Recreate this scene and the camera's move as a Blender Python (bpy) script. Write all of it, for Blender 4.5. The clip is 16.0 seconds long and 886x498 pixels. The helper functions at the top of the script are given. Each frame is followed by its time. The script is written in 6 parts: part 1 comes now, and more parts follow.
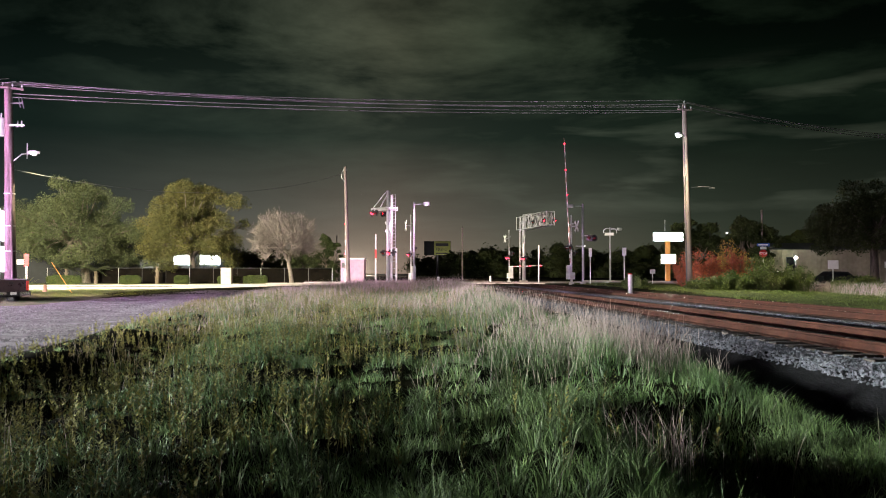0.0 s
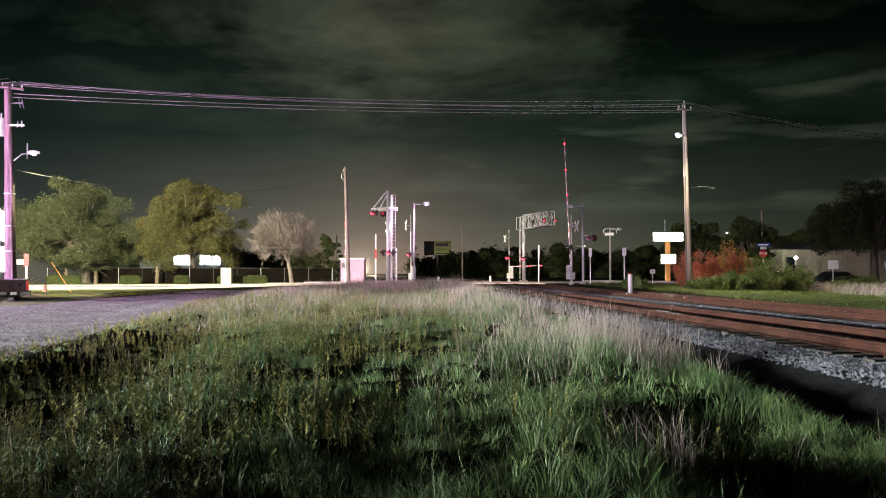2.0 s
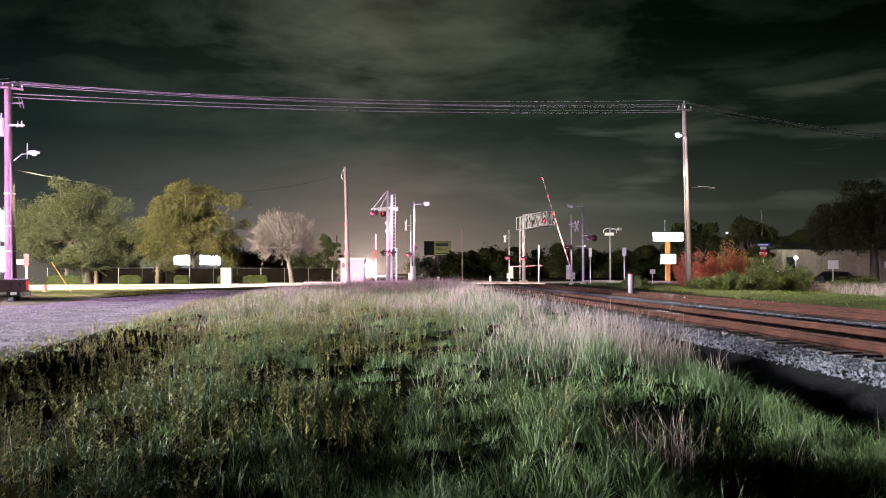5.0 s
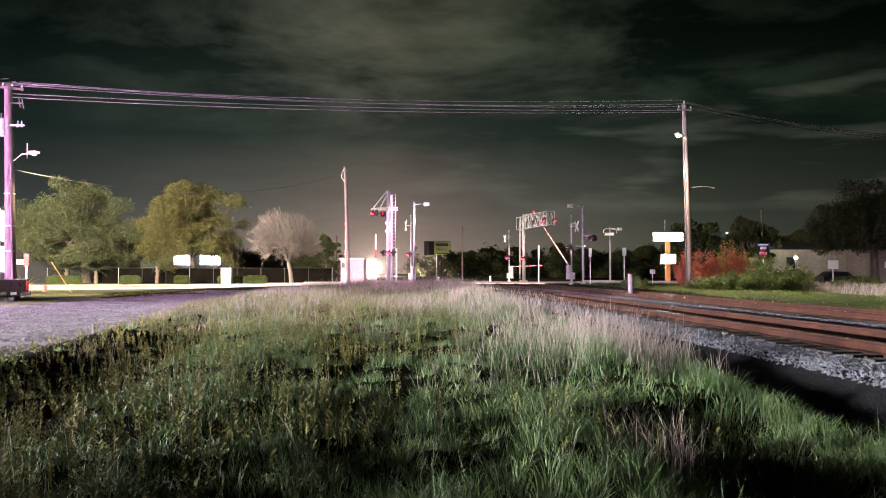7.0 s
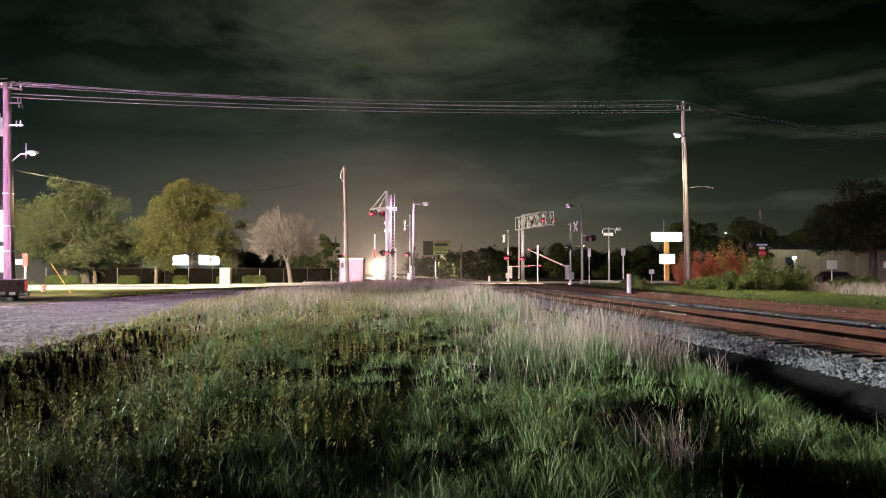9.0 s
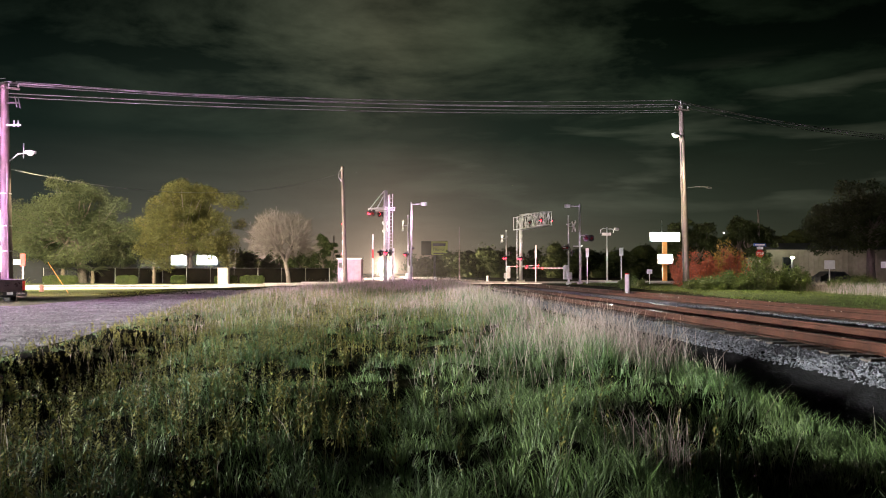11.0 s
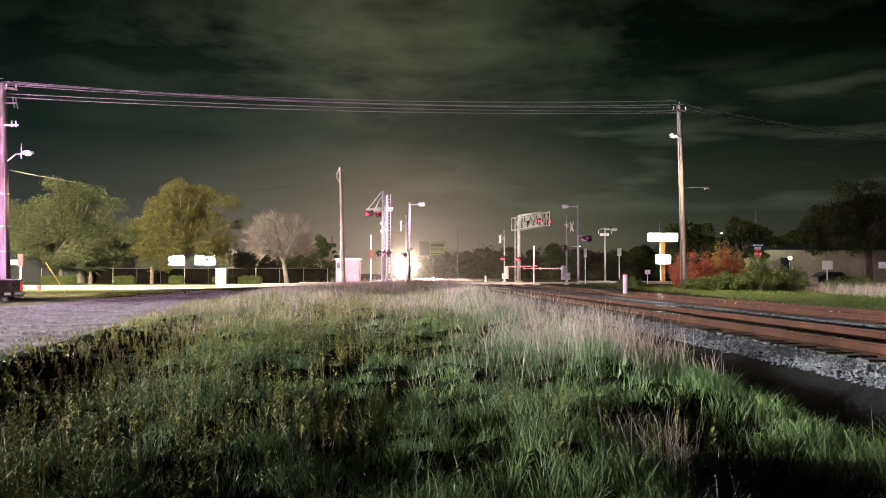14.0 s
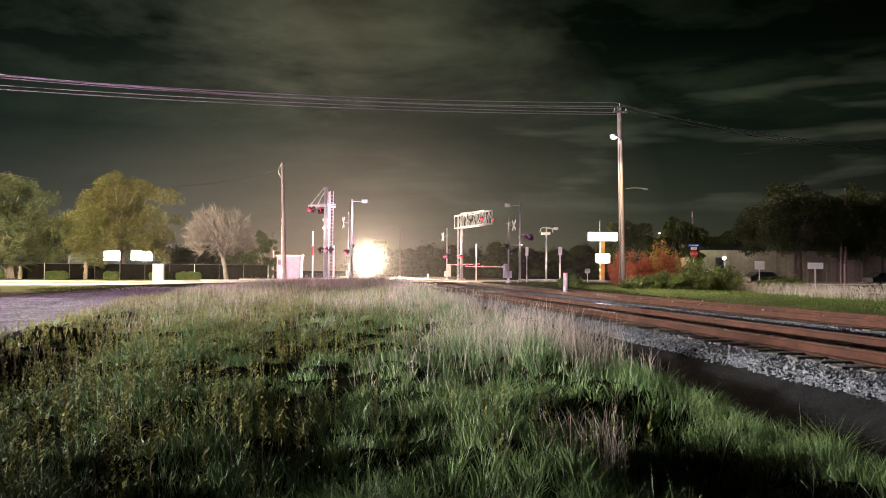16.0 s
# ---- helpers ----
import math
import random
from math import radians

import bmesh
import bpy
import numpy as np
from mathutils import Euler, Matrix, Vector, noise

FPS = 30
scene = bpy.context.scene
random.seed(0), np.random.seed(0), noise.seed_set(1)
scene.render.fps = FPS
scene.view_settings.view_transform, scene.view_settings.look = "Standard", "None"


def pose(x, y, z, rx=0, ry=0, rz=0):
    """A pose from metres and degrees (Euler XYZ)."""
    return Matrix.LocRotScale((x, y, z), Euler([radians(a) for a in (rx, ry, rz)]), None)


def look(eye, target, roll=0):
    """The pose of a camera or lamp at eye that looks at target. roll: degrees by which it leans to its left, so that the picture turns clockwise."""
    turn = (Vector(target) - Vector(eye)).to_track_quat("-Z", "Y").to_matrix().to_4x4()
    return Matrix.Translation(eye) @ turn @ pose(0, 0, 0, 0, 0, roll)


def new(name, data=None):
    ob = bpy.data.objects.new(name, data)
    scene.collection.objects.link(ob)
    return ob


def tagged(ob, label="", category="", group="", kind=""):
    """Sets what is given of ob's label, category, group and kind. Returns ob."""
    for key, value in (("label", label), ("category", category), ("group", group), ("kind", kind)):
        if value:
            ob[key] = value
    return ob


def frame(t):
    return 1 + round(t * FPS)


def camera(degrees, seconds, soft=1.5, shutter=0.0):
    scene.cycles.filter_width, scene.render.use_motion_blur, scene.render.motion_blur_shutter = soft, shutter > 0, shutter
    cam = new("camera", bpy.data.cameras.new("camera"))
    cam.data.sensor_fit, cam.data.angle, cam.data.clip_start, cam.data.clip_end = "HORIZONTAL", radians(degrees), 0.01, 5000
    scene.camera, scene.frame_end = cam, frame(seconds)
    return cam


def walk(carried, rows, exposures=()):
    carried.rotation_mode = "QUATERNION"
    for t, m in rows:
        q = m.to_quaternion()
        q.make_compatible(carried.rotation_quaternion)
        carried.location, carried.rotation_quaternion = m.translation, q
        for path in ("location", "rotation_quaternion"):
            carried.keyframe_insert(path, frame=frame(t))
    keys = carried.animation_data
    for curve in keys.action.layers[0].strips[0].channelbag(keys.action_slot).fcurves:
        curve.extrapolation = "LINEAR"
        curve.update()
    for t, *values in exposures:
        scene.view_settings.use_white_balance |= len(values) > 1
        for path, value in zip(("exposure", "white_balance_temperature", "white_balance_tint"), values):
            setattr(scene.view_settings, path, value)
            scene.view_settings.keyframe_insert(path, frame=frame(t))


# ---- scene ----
cam = camera(56.36, 16.0, 1.0)
# The eye stands at the origin, 1.6 m over the near ground; y runs ahead, x to the right.
EYE = (0.0, 0.0, 1.6)


def aim(pan, tilt, roll):
    a, b = radians(pan), radians(tilt)
    x, y, z = EYE
    return look(EYE, (x + math.sin(a) * math.cos(b), y + math.cos(a) * math.cos(b), z + math.sin(b)), roll)


walk(cam, [
    (0.0, aim(0.0, 1.68, 0.0)), (7.0, aim(0.0, 1.68, 0.0)), (8.0, aim(0.07, 1.68, 0.0)), (9.0, aim(0.07, 1.68, 0.0)),
    (9.6, aim(0.09, 1.68, 0.0)), (11.5, aim(0.27, 1.68, 0.0)), (12.0, aim(0.33, 1.69, 0.0)), (14.2, aim(0.33, 1.71, 0.0)),
    (14.6, aim(0.34, 1.72, 0.0)), (15.0, aim(0.46, 1.73, 0.0)), (15.5, aim(2.13, 1.66, 0.2)), (16.0, aim(4.3, 1.55, 0.39))],
     [(0, 0.08, 6450, 12), (1.8, 0.06, 6450, 11), (2.6, 0.25, 6350, 17), (3.5, 0.40, 6150, 21), (7.0, 0.44, 6450, 26), (8.1, 0.42, 6450, 25), (8.35, 0.03, 6750, 12),
      (9.0, 0.08, 6800, 15), (12.5, 0.18, 6700, 14), (14.7, 0.25, 6800, 15), (15.0, 0.0, 6750, 12), (15.25, 0.22, 6900, 16), (16.0, 0.2, 6950, 18)])

# ---- light ----
scene.view_settings.exposure = 0.0


def night_sky():
    """Low night clouds, brightest low over the horizon; headlight haze is painted in there."""
    w = bpy.data.worlds.new("night_sky")
    scene.world = w
    w.use_nodes = True
    nt = w.node_tree
    nt.nodes.clear()
    n, link = nt.nodes.new, nt.links.new

    def calc(op, a, b=None):
        m = n("ShaderNodeMath")
        m.operation = op
        for i, v in enumerate((a, b)):
            if v is None:
                continue
            if isinstance(v, (int, float)):
                m.inputs[i].default_value = v
            else:
                link(v, m.inputs[i])
        return m.outputs[0]

    def blend(kind, a, b, fac=1.0):
        m = n("ShaderNodeMix")
        m.data_type, m.blend_type = "RGBA", kind
        m.inputs["Factor"].default_value = fac
        link(a, m.inputs["A"])
        link(b, m.inputs["B"])
        return m.outputs["Result"]

    def ramp(src, *stops):
        r = n("ShaderNodeValToRGB")
        e = r.color_ramp.elements
        e[0].position, e[0].color = stops[0][0], (*stops[0][1], 1)
        e[1].position, e[1].color = stops[-1][0], (*stops[-1][1], 1)
        for p, c in stops[1:-1]:
            k = e.new(p)
            k.color = (*c, 1)
        link(src, r.inputs[0])
        return r.outputs[0]

    out, bg = n("ShaderNodeOutputWorld"), n("ShaderNodeBackground")
    tc, sep = n("ShaderNodeTexCoord"), n("ShaderNodeSeparateXYZ")
    link(tc.outputs["Generated"], sep.inputs[0])
    # a flat cloud layer seen from below
    up = calc("ADD", calc("MAXIMUM", sep.outputs["Z"], 0.0), 0.11)
    flat = n("ShaderNodeCombineXYZ")
    link(calc("DIVIDE", sep.outputs["X"], up), flat.inputs[0])
    link(calc("DIVIDE", sep.outputs["Y"], up), flat.inputs[1])
    flat.inputs[2].default_value = 3.7
    puffs, banks = n("ShaderNodeTexNoise"), n("ShaderNodeTexNoise")
    puffs.inputs["Scale"].default_value, puffs.inputs["Detail"].default_value, puffs.inputs["Roughness"].default_value = 1.5, 8, 0.6
    banks.inputs["Scale"].default_value, banks.inputs["Detail"].default_value = 0.42, 3
    puffs.inputs["Distortion"].default_value = 0.25
    link(flat.outputs[0], puffs.inputs["Vector"])
    link(flat.outputs[0], banks.inputs["Vector"])
    cloud = blend("MULTIPLY", ramp(puffs.outputs["Fac"], (0.42, (0, 0, 0)), (0.52, (0.4, 0.4, 0.4)), (0.68, (1, 1, 1))),
                  ramp(banks.outputs["Fac"], (0.30, (0.12, 0.12, 0.12)), (0.56, (1, 1, 1))))
    # the thickest bank stands high and ahead
    cloud = blend("MULTIPLY", cloud, ramp(calc("ADD", calc("MULTIPLY", sep.outputs["X"], 0.5), 0.5), (0.28, (0.25, 0.25, 0.25)), (0.44, (0.75, 0.75, 0.75)), (0.54, (0.9, 0.9, 0.86)), (0.66, (0.6, 0.6, 0.6)), (0.76, (0.4, 0.4, 0.4))))
    tint = ramp(sep.outputs["Z"], (0.02, (0.012, 0.014, 0.012)), (0.15, (0.015, 0.019, 0.014)), (0.27, (0.130, 0.145, 0.098)), (0.42, (0.03, 0.03, 0.022)))
    lit = blend("MULTIPLY", cloud, tint)
    low = ramp(sep.outputs["Z"], (0.0, (0.195, 0.152, 0.118)), (0.07, (0.096, 0.086, 0.070)), (0.16, (0.0185, 0.0260, 0.0200)), (0.27, (0.0042, 0.0072, 0.0050)), (0.42, (0.0015, 0.0018, 0.0014)))
    # the sky is made lighter ahead and to the left
    side = ramp(calc("ADD", calc("MULTIPLY", sep.outputs["X"], -0.5), 0.5), (0.22, (0.10, 0.145, 0.12)), (0.36, (0.27, 0.385, 0.32)), (0.46, (0.68, 0.77, 0.72)), (0.53, (1.18, 1.12, 1.06)), (0.62, (0.82, 0.92, 0.90)), (0.72, (0.34, 0.48, 0.50)))
    # the unseen sky behind the eye is dimmed to deepen shade in the grass
    behind = ramp(calc("ADD", calc("MULTIPLY", sep.outputs["Y"], 0.5), 0.5), (0.30, (0.10, 0.11, 0.12)), (0.62, (0.20, 0.21, 0.22)), (0.92, (1, 1, 1)))
    # long thin wisps low in the sky
    band = n("ShaderNodeCombineXYZ")
    link(calc("MULTIPLY", sep.outputs["X"], 5.2), band.inputs[0])
    link(calc("MULTIPLY", sep.outputs["Z"], 34.0), band.inputs[2])
    thin = n("ShaderNodeTexNoise")
    thin.inputs["Scale"].default_value, thin.inputs["Detail"].default_value, thin.inputs["Distortion"].default_value = 1.0, 6, 0.35
    link(band.outputs[0], thin.inputs["Vector"])
    wisps = blend("MULTIPLY", ramp(thin.outputs["Fac"], (0.50, (0, 0, 0)), (0.60, (0.45, 0.45, 0.45)), (0.72, (1, 1, 1))),
                  ramp(sep.outputs["Z"], (0.05, (0, 0, 0)), (0.10, (0.044, 0.050, 0.036)), (0.20, (0.034, 0.040, 0.027)), (0.25, (0, 0, 0))))
    wisps = blend("MULTIPLY", wisps, ramp(calc("ADD", calc("MULTIPLY", sep.outputs["X"], 0.5), 0.5), (0.45, (0.1, 0.1, 0.1)), (0.56, (0.9, 0.9, 0.9)), (0.80, (0.8, 0.8, 0.8))))
    whole = blend("ADD", blend("MULTIPLY", blend("ADD", low, lit), side), wisps)
    link(blend("MULTIPLY", whole, behind), bg.inputs["Color"])
    bg.inputs["Strength"].default_value = 1.0
    link(bg.outputs[0], out.inputs[0])


night_sky()


def lamp(name, kind, place, target, watts, colour, size=0.3, spread=160):
    d = bpy.data.lights.new(name, kind)
    d.energy, d.color = watts, colour
    if kind == "SPOT":
        d.spot_size, d.spot_blend, d.shadow_soft_size = radians(spread), 0.8, size
    else:
        d.shadow_soft_size = size
    ob = new(name, d)
    ob.matrix_world = look(place, target)
    return ob


# street lamps seen on the two poles; the other street spots are added
lamp("street_and_fill_glow", "SPOT", (13.6, 50.6, 10.0), (21.0, 46.0, 0), 13000, (1.0, 0.93, 0.58), 0.25, 112)
# unseen lamp beyond the lot, added to rake the rough grass
lamp("street_and_fill_glow", "SPOT", (-78.0, 10.0, 8.2), (2.0, 26.2, 0.3), 1550000, (0.92, 1.0, 0.95), 0.3, 36)
# unseen lamp, assumed beside the road, placed to light the trees
lamp("street_and_fill_glow", "SPOT", (-46.0, 48.0, 11.2), (-34.0, 96.0, 5.0), 560000, (1.0, 0.92, 0.64), 0.35, 104)
# three fill spots added at the crossing posts, whose own heads are unlit
lamp("street_and_fill_glow", "SPOT", (-1.35, 68.8, 7.05), (-5.0, 74.0, 0.6), 1900, (1.0, 0.56, 0.84), 0.2, 165)
lamp("street_and_fill_glow", "SPOT", (11.0, 71.5, 7.2), (4.0, 84.0, 0.6), 26000, (1.0, 0.66, 0.50), 0.2, 72)
lamp("street_and_fill_glow", "SPOT", (19.6, 91.9, 6.3), (17.0, 80.0, 0.5), 4500, (0.85, 1.0, 0.80), 0.2, 120)
# unseen fill lamp behind the eye, added to front-light the masts
lamp("street_and_fill_glow", "SPOT", (-26.0, -8.0, 9.2), (3.0, 75.0, 5.0), 110000, (1.0, 0.93, 0.92), 0.3, 52)
# the lamp on the pole at the lot
lamp("street_and_fill_glow", "SPOT", (-22.0, 45.2, 8.0), (-25.0, 55.0, 0.3), 14000, (1.0, 0.86, 0.50), 0.25, 84)
lamp("yard_light_glow", "SPOT", (42.5, 99.4, 3.7), (44.0, 104.0, 1.5), 1300, (0.92, 1.0, 0.78), 0.2, 170)
# unseen spot added to brighten the billboard
lamp("billboard_fill", "SPOT", (-0.5, 245.0, 6.2), (-0.5, 250.0, 9.2), 260, (1.0, 0.95, 0.85), 0.3, 140)

# ---- materials ----
def material(name, a, b, rough=0.8, metal=0.0, scale=4.0, detail=6.0, bump=0.0, bump_scale=40.0, third=None,
             per_object=0.0, per_island=0.0, stretch=None, through_light=0.0, coat=0.0, bump_depth=0.02, shine=0.5):
    """Two colours mixed by coarse and fine noise in object space, with relief and per-piece variation."""
    m = bpy.data.materials.new(name)
    m.use_nodes = True
    nt = m.node_tree
    n, link = nt.nodes.new, nt.links.new
    bsdf = nt.nodes["Principled BSDF"]
    tc = n("ShaderNodeTexCoord")
    src = tc.outputs["Object"]
    if stretch:
        mp = n("ShaderNodeMapping")
        mp.inputs["Scale"].default_value = stretch
        link(src, mp.inputs[0])
        src = mp.outputs[0]
    coarse, fine = n("ShaderNodeTexNoise"), n("ShaderNodeTexNoise")
    coarse.inputs["Scale"].default_value, coarse.inputs["Detail"].default_value = scale * 0.18, 3
    fine.inputs["Scale"].default_value, fine.inputs["Detail"].default_value = scale, detail
    link(src, coarse.inputs["Vector"])
    link(src, fine.inputs["Vector"])
    mixf = n("ShaderNodeMath")
    mixf.operation = "ADD"
    link(coarse.outputs["Fac"], mixf.inputs[0])
    link(fine.outputs["Fac"], mixf.inputs[1])
    span = n("ShaderNodeMapRange")
    span.inputs["From Min"].default_value, span.inputs["From Max"].default_value = 0.72, 1.28
    link(mixf.outputs[0], span.inputs["Value"])
    ramp = n("ShaderNodeValToRGB")
    ramp.color_ramp.elements[0].color, ramp.color_ramp.elements[1].color = (*a, 1), (*b, 1)
    if third:
        e = ramp.color_ramp.elements.new(0.5)
        e.color = (*third, 1)
    link(span.outputs[0], ramp.inputs[0])
    colour = ramp.outputs[0]
    for amount, node, sock in ((per_object, "ShaderNodeObjectInfo", "Random"), (per_island, "ShaderNodeNewGeometry", "Random Per Island")):
        if amount:
            info, hsv, mr = n(node), n("ShaderNodeHueSaturation"), n("ShaderNodeMapRange")
            mr.inputs["To Min"].default_value, mr.inputs["To Max"].default_value = 1 - amount, 1 + amount
            link(info.outputs[sock], mr.inputs["Value"])
            link(mr.outputs[0], hsv.inputs["Value"])
            link(colour, hsv.inputs["Color"])
            colour = hsv.outputs[0]
    link(colour, bsdf.inputs["Base Color"])
    rr = n("ShaderNodeMapRange")
    rr.inputs["To Min"].default_value, rr.inputs["To Max"].default_value = max(0.03, rough - 0.12), min(1, rough + 0.12)
    link(fine.outputs["Fac"], rr.inputs["Value"])
    link(rr.outputs[0], bsdf.inputs["Roughness"])
    bsdf.inputs["Metallic"].default_value = metal
    bsdf.inputs["Specular IOR Level"].default_value = shine
    bsdf.inputs["Coat Weight"].default_value = coat
    if bump:
        bn, bt = n("ShaderNodeBump"), n("ShaderNodeTexNoise")
        bt.inputs["Scale"].default_value, bt.inputs["Detail"].default_value = bump_scale, 5
        link(src, bt.inputs["Vector"])
        bn.inputs["Strength"].default_value, bn.inputs["Distance"].default_value = bump, bump_depth
        link(bt.outputs["Fac"], bn.inputs["Height"])
        link(bn.outputs[0], bsdf.inputs["Normal"])
    if through_light:
        tr, mx = n("ShaderNodeBsdfTranslucent"), n("ShaderNodeMixShader")
        link(colour, tr.inputs["Color"])
        mx.inputs[0].default_value = through_light
        link(bsdf.outputs[0], mx.inputs[1])
        link(tr.outputs[0], mx.inputs[2])
        link(mx.outputs[0], nt.nodes["Material Output"].inputs["Surface"])
    return m


def glow(name, colour, strength, base=(0.6, 0.6, 0.6)):
    m = bpy.data.materials.new(name)
    m.use_nodes = True
    bsdf = m.node_tree.nodes["Principled BSDF"]
    bsdf.inputs["Base Color"].default_value = (*base, 1)
    bsdf.inputs["Emission Color"].default_value = (*colour, 1)
    bsdf.inputs["Emission Strength"].default_value = strength
    bsdf.inputs["Roughness"].default_value = 0.3
    return m


TURF = material("verge_turf", (0.022, 0.038, 0.008), (0.058, 0.076, 0.018), 0.95, scale=5.0, bump=0.8, bump_scale=30, third=(0.040, 0.052, 0.013), shine=0.1)
TURFBLADE = material("verge_grass_blades", (0.034, 0.054, 0.009), (0.090, 0.112, 0.022), 0.6, scale=0.9, per_island=0.55, through_light=0.12, shine=0.2)
# earth made near-black: the shade under the tufts is in its colour
SOIL_SHADE = material("soil_and_painted_shade", (0.004, 0.004, 0.002), (0.014, 0.014, 0.006), 0.95, scale=3.0, bump=0.8, bump_scale=12, third=(0.008, 0.009, 0.004), shine=0.02)
GRAVEL = material("packed_gravel", (0.046, 0.041, 0.046), (0.18, 0.162, 0.175), 0.95, scale=3.4, detail=12, bump=1.0, bump_scale=8.0, third=(0.105, 0.095, 0.102), stretch=(0.45, 1.5, 1), bump_depth=0.09)
LOOSE = material("loose_gravel_stone", (0.065, 0.059, 0.065), (0.165, 0.15, 0.16), 0.9, scale=9.0, per_island=0.4)
ASPHALT = material("worn_pale_road", (0.15, 0.14, 0.125), (0.28, 0.26, 0.23), 0.75, scale=1.5, detail=10, bump=0.3, bump_scale=60)
CONCRETE = material("pale_concrete", (0.28, 0.26, 0.23), (0.46, 0.43, 0.38), 0.85, scale=2.0, bump=0.25, bump_scale=50)
LAWN = material("mown_turf", (0.04, 0.06, 0.012), (0.10, 0.125, 0.03), 0.95, scale=5.0, bump=0.8, bump_scale=30, third=(0.075, 0.085, 0.024))
STONE = material("grey_ballast_stone", (0.046, 0.047, 0.055), (0.124, 0.127, 0.148), 0.85, scale=14.0, bump=0.4, bump_scale=60, per_island=0.45)
# near-black: shade on the slope and between stones is put into this colour
BALLAST_SHADE = material("shaded_ballast_bed", (0.003, 0.003, 0.003), (0.011, 0.011, 0.012), 0.95, scale=22.0, bump=1.0, bump_scale=22, shine=0.05)
RUST = material("rusted_rail_steel", (0.017, 0.0066, 0.004), (0.042, 0.0155, 0.0090), 0.85, scale=9.0, bump=0.3, bump_scale=80, third=(0.027, 0.0098, 0.0058), shine=0.12)
RAILTOP = material("polished_rail_head", (0.42, 0.40, 0.38), (0.60, 0.58, 0.56), 0.24, metal=1.0, scale=6.0)
TIE = material("weathered_tie_wood", (0.018, 0.014, 0.012), (0.06, 0.048, 0.04), 0.9, scale=12.0, bump=0.6, bump_scale=40, per_object=0.3)
WOODPOLE = material("weathered_pole_wood", (0.11, 0.082, 0.078), (0.23, 0.185, 0.178), 0.85, scale=6.0, bump=0.5, bump_scale=50, stretch=(6, 6, 0.6))
GALV = material("galvanised_steel", (0.44, 0.45, 0.46), (0.66, 0.67, 0.68), 0.45, metal=0.55, scale=7.0)
DARKSTEEL = material("dark_painted_steel", (0.03, 0.03, 0.032), (0.075, 0.075, 0.08), 0.5, scale=9.0)
BLACK = material("black_enamel", (0.012, 0.012, 0.013), (0.03, 0.03, 0.032), 0.45, scale=9.0)
WHITE = material("white_paint", (0.66, 0.66, 0.64), (0.82, 0.82, 0.80), 0.5, scale=6.0)
FADED = material("faded_red_sheeting", (0.42, 0.20, 0.20), (0.56, 0.32, 0.31), 0.5, scale=6.0)
REDPAINT = material("red_reflective_paint", (0.50, 0.02, 0.02), (0.68, 0.04, 0.035), 0.4, scale=6.0)
ORANGE = material("orange_paint", (0.55, 0.22, 0.05), (0.72, 0.32, 0.08), 0.5, scale=4.0)
BARK = material("oak_bark", (0.06, 0.05, 0.04), (0.16, 0.135, 0.105), 0.95, scale=9.0, bump=0.9, bump_scale=22, stretch=(2, 2, 0.5))
PALEBARK = material("pale_bare_bark", (0.10, 0.083, 0.074), (0.19, 0.163, 0.148), 0.9, scale=9.0, bump=0.5, bump_scale=25)
LEAF = material("live_oak_leaves", (0.040, 0.052, 0.026), (0.105, 0.120, 0.056), 0.85, scale=0.9, per_island=0.28, through_light=0.15, shine=0.2)
LEAFGOLD = material("yellowing_oak_leaves", (0.056, 0.060, 0.022), (0.140, 0.132, 0.046), 0.85, scale=0.9, per_island=0.28, through_light=0.15, shine=0.2)
LEAFDARK = material("dark_wood_leaves", (0.022, 0.032, 0.012), (0.065, 0.080, 0.028), 0.85, scale=0.5, per_island=0.3, through_light=0.15, shine=0.2)
BUSH = material("bright_shrub_leaves", (0.038, 0.062, 0.012), (0.10, 0.13, 0.030), 0.55, scale=1.4, per_island=0.35, through_light=0.3)
# orange light on the shrub is put into this leaf colour
GOLDLIT_LEAF = material("gold_lit_shrub_leaves", (0.28, 0.17, 0.03), (0.46, 0.33, 0.06), 0.6, scale=1.4, per_island=0.3, through_light=0.3)
REDLEAF = material("red_shrub_leaves", (0.22, 0.045, 0.022), (0.42, 0.12, 0.05), 0.6, scale=1.4, per_island=0.35, through_light=0.3)
GRASS = material("green_grass_blades", (0.034, 0.074, 0.022), (0.125, 0.180, 0.064), 0.5, scale=0.9, per_island=0.7, through_light=0.06, shine=0.3)
WEED = material("leafy_weed", (0.068, 0.074, 0.016), (0.190, 0.172, 0.048), 0.7, scale=0.9, per_island=0.7, through_light=0.06, shine=0.3)
VERGE = material("yellowish_grass_blades", (0.060, 0.082, 0.010), (0.145, 0.165, 0.026), 0.6, scale=0.9, per_island=0.45, through_light=0.15)
STRAW = material("dry_straw_stalks", (0.20, 0.155, 0.135), (0.40, 0.325, 0.29), 0.75, scale=0.9, per_island=0.35, through_light=0.35)
# pale shed panel; the pink light falling on it is put into the colour
PINKLIT_WALL = material("pink_lit_steel_panel", (0.27, 0.16, 0.24), (0.37, 0.23, 0.33), 0.55, scale=3.0)
STUCCO = material("cream_stucco", (0.16, 0.14, 0.105), (0.24, 0.215, 0.165), 0.9, scale=2.0, bump=0.3)
PALEWALL = material("pale_grey_siding", (0.22, 0.25, 0.25), (0.34, 0.37, 0.37), 0.8, scale=2.0)
SCREEN = material("brown_fence_screen", (0.003, 0.0024, 0.0018), (0.007, 0.0055, 0.004), 0.9, scale=3.0, shine=0.05)
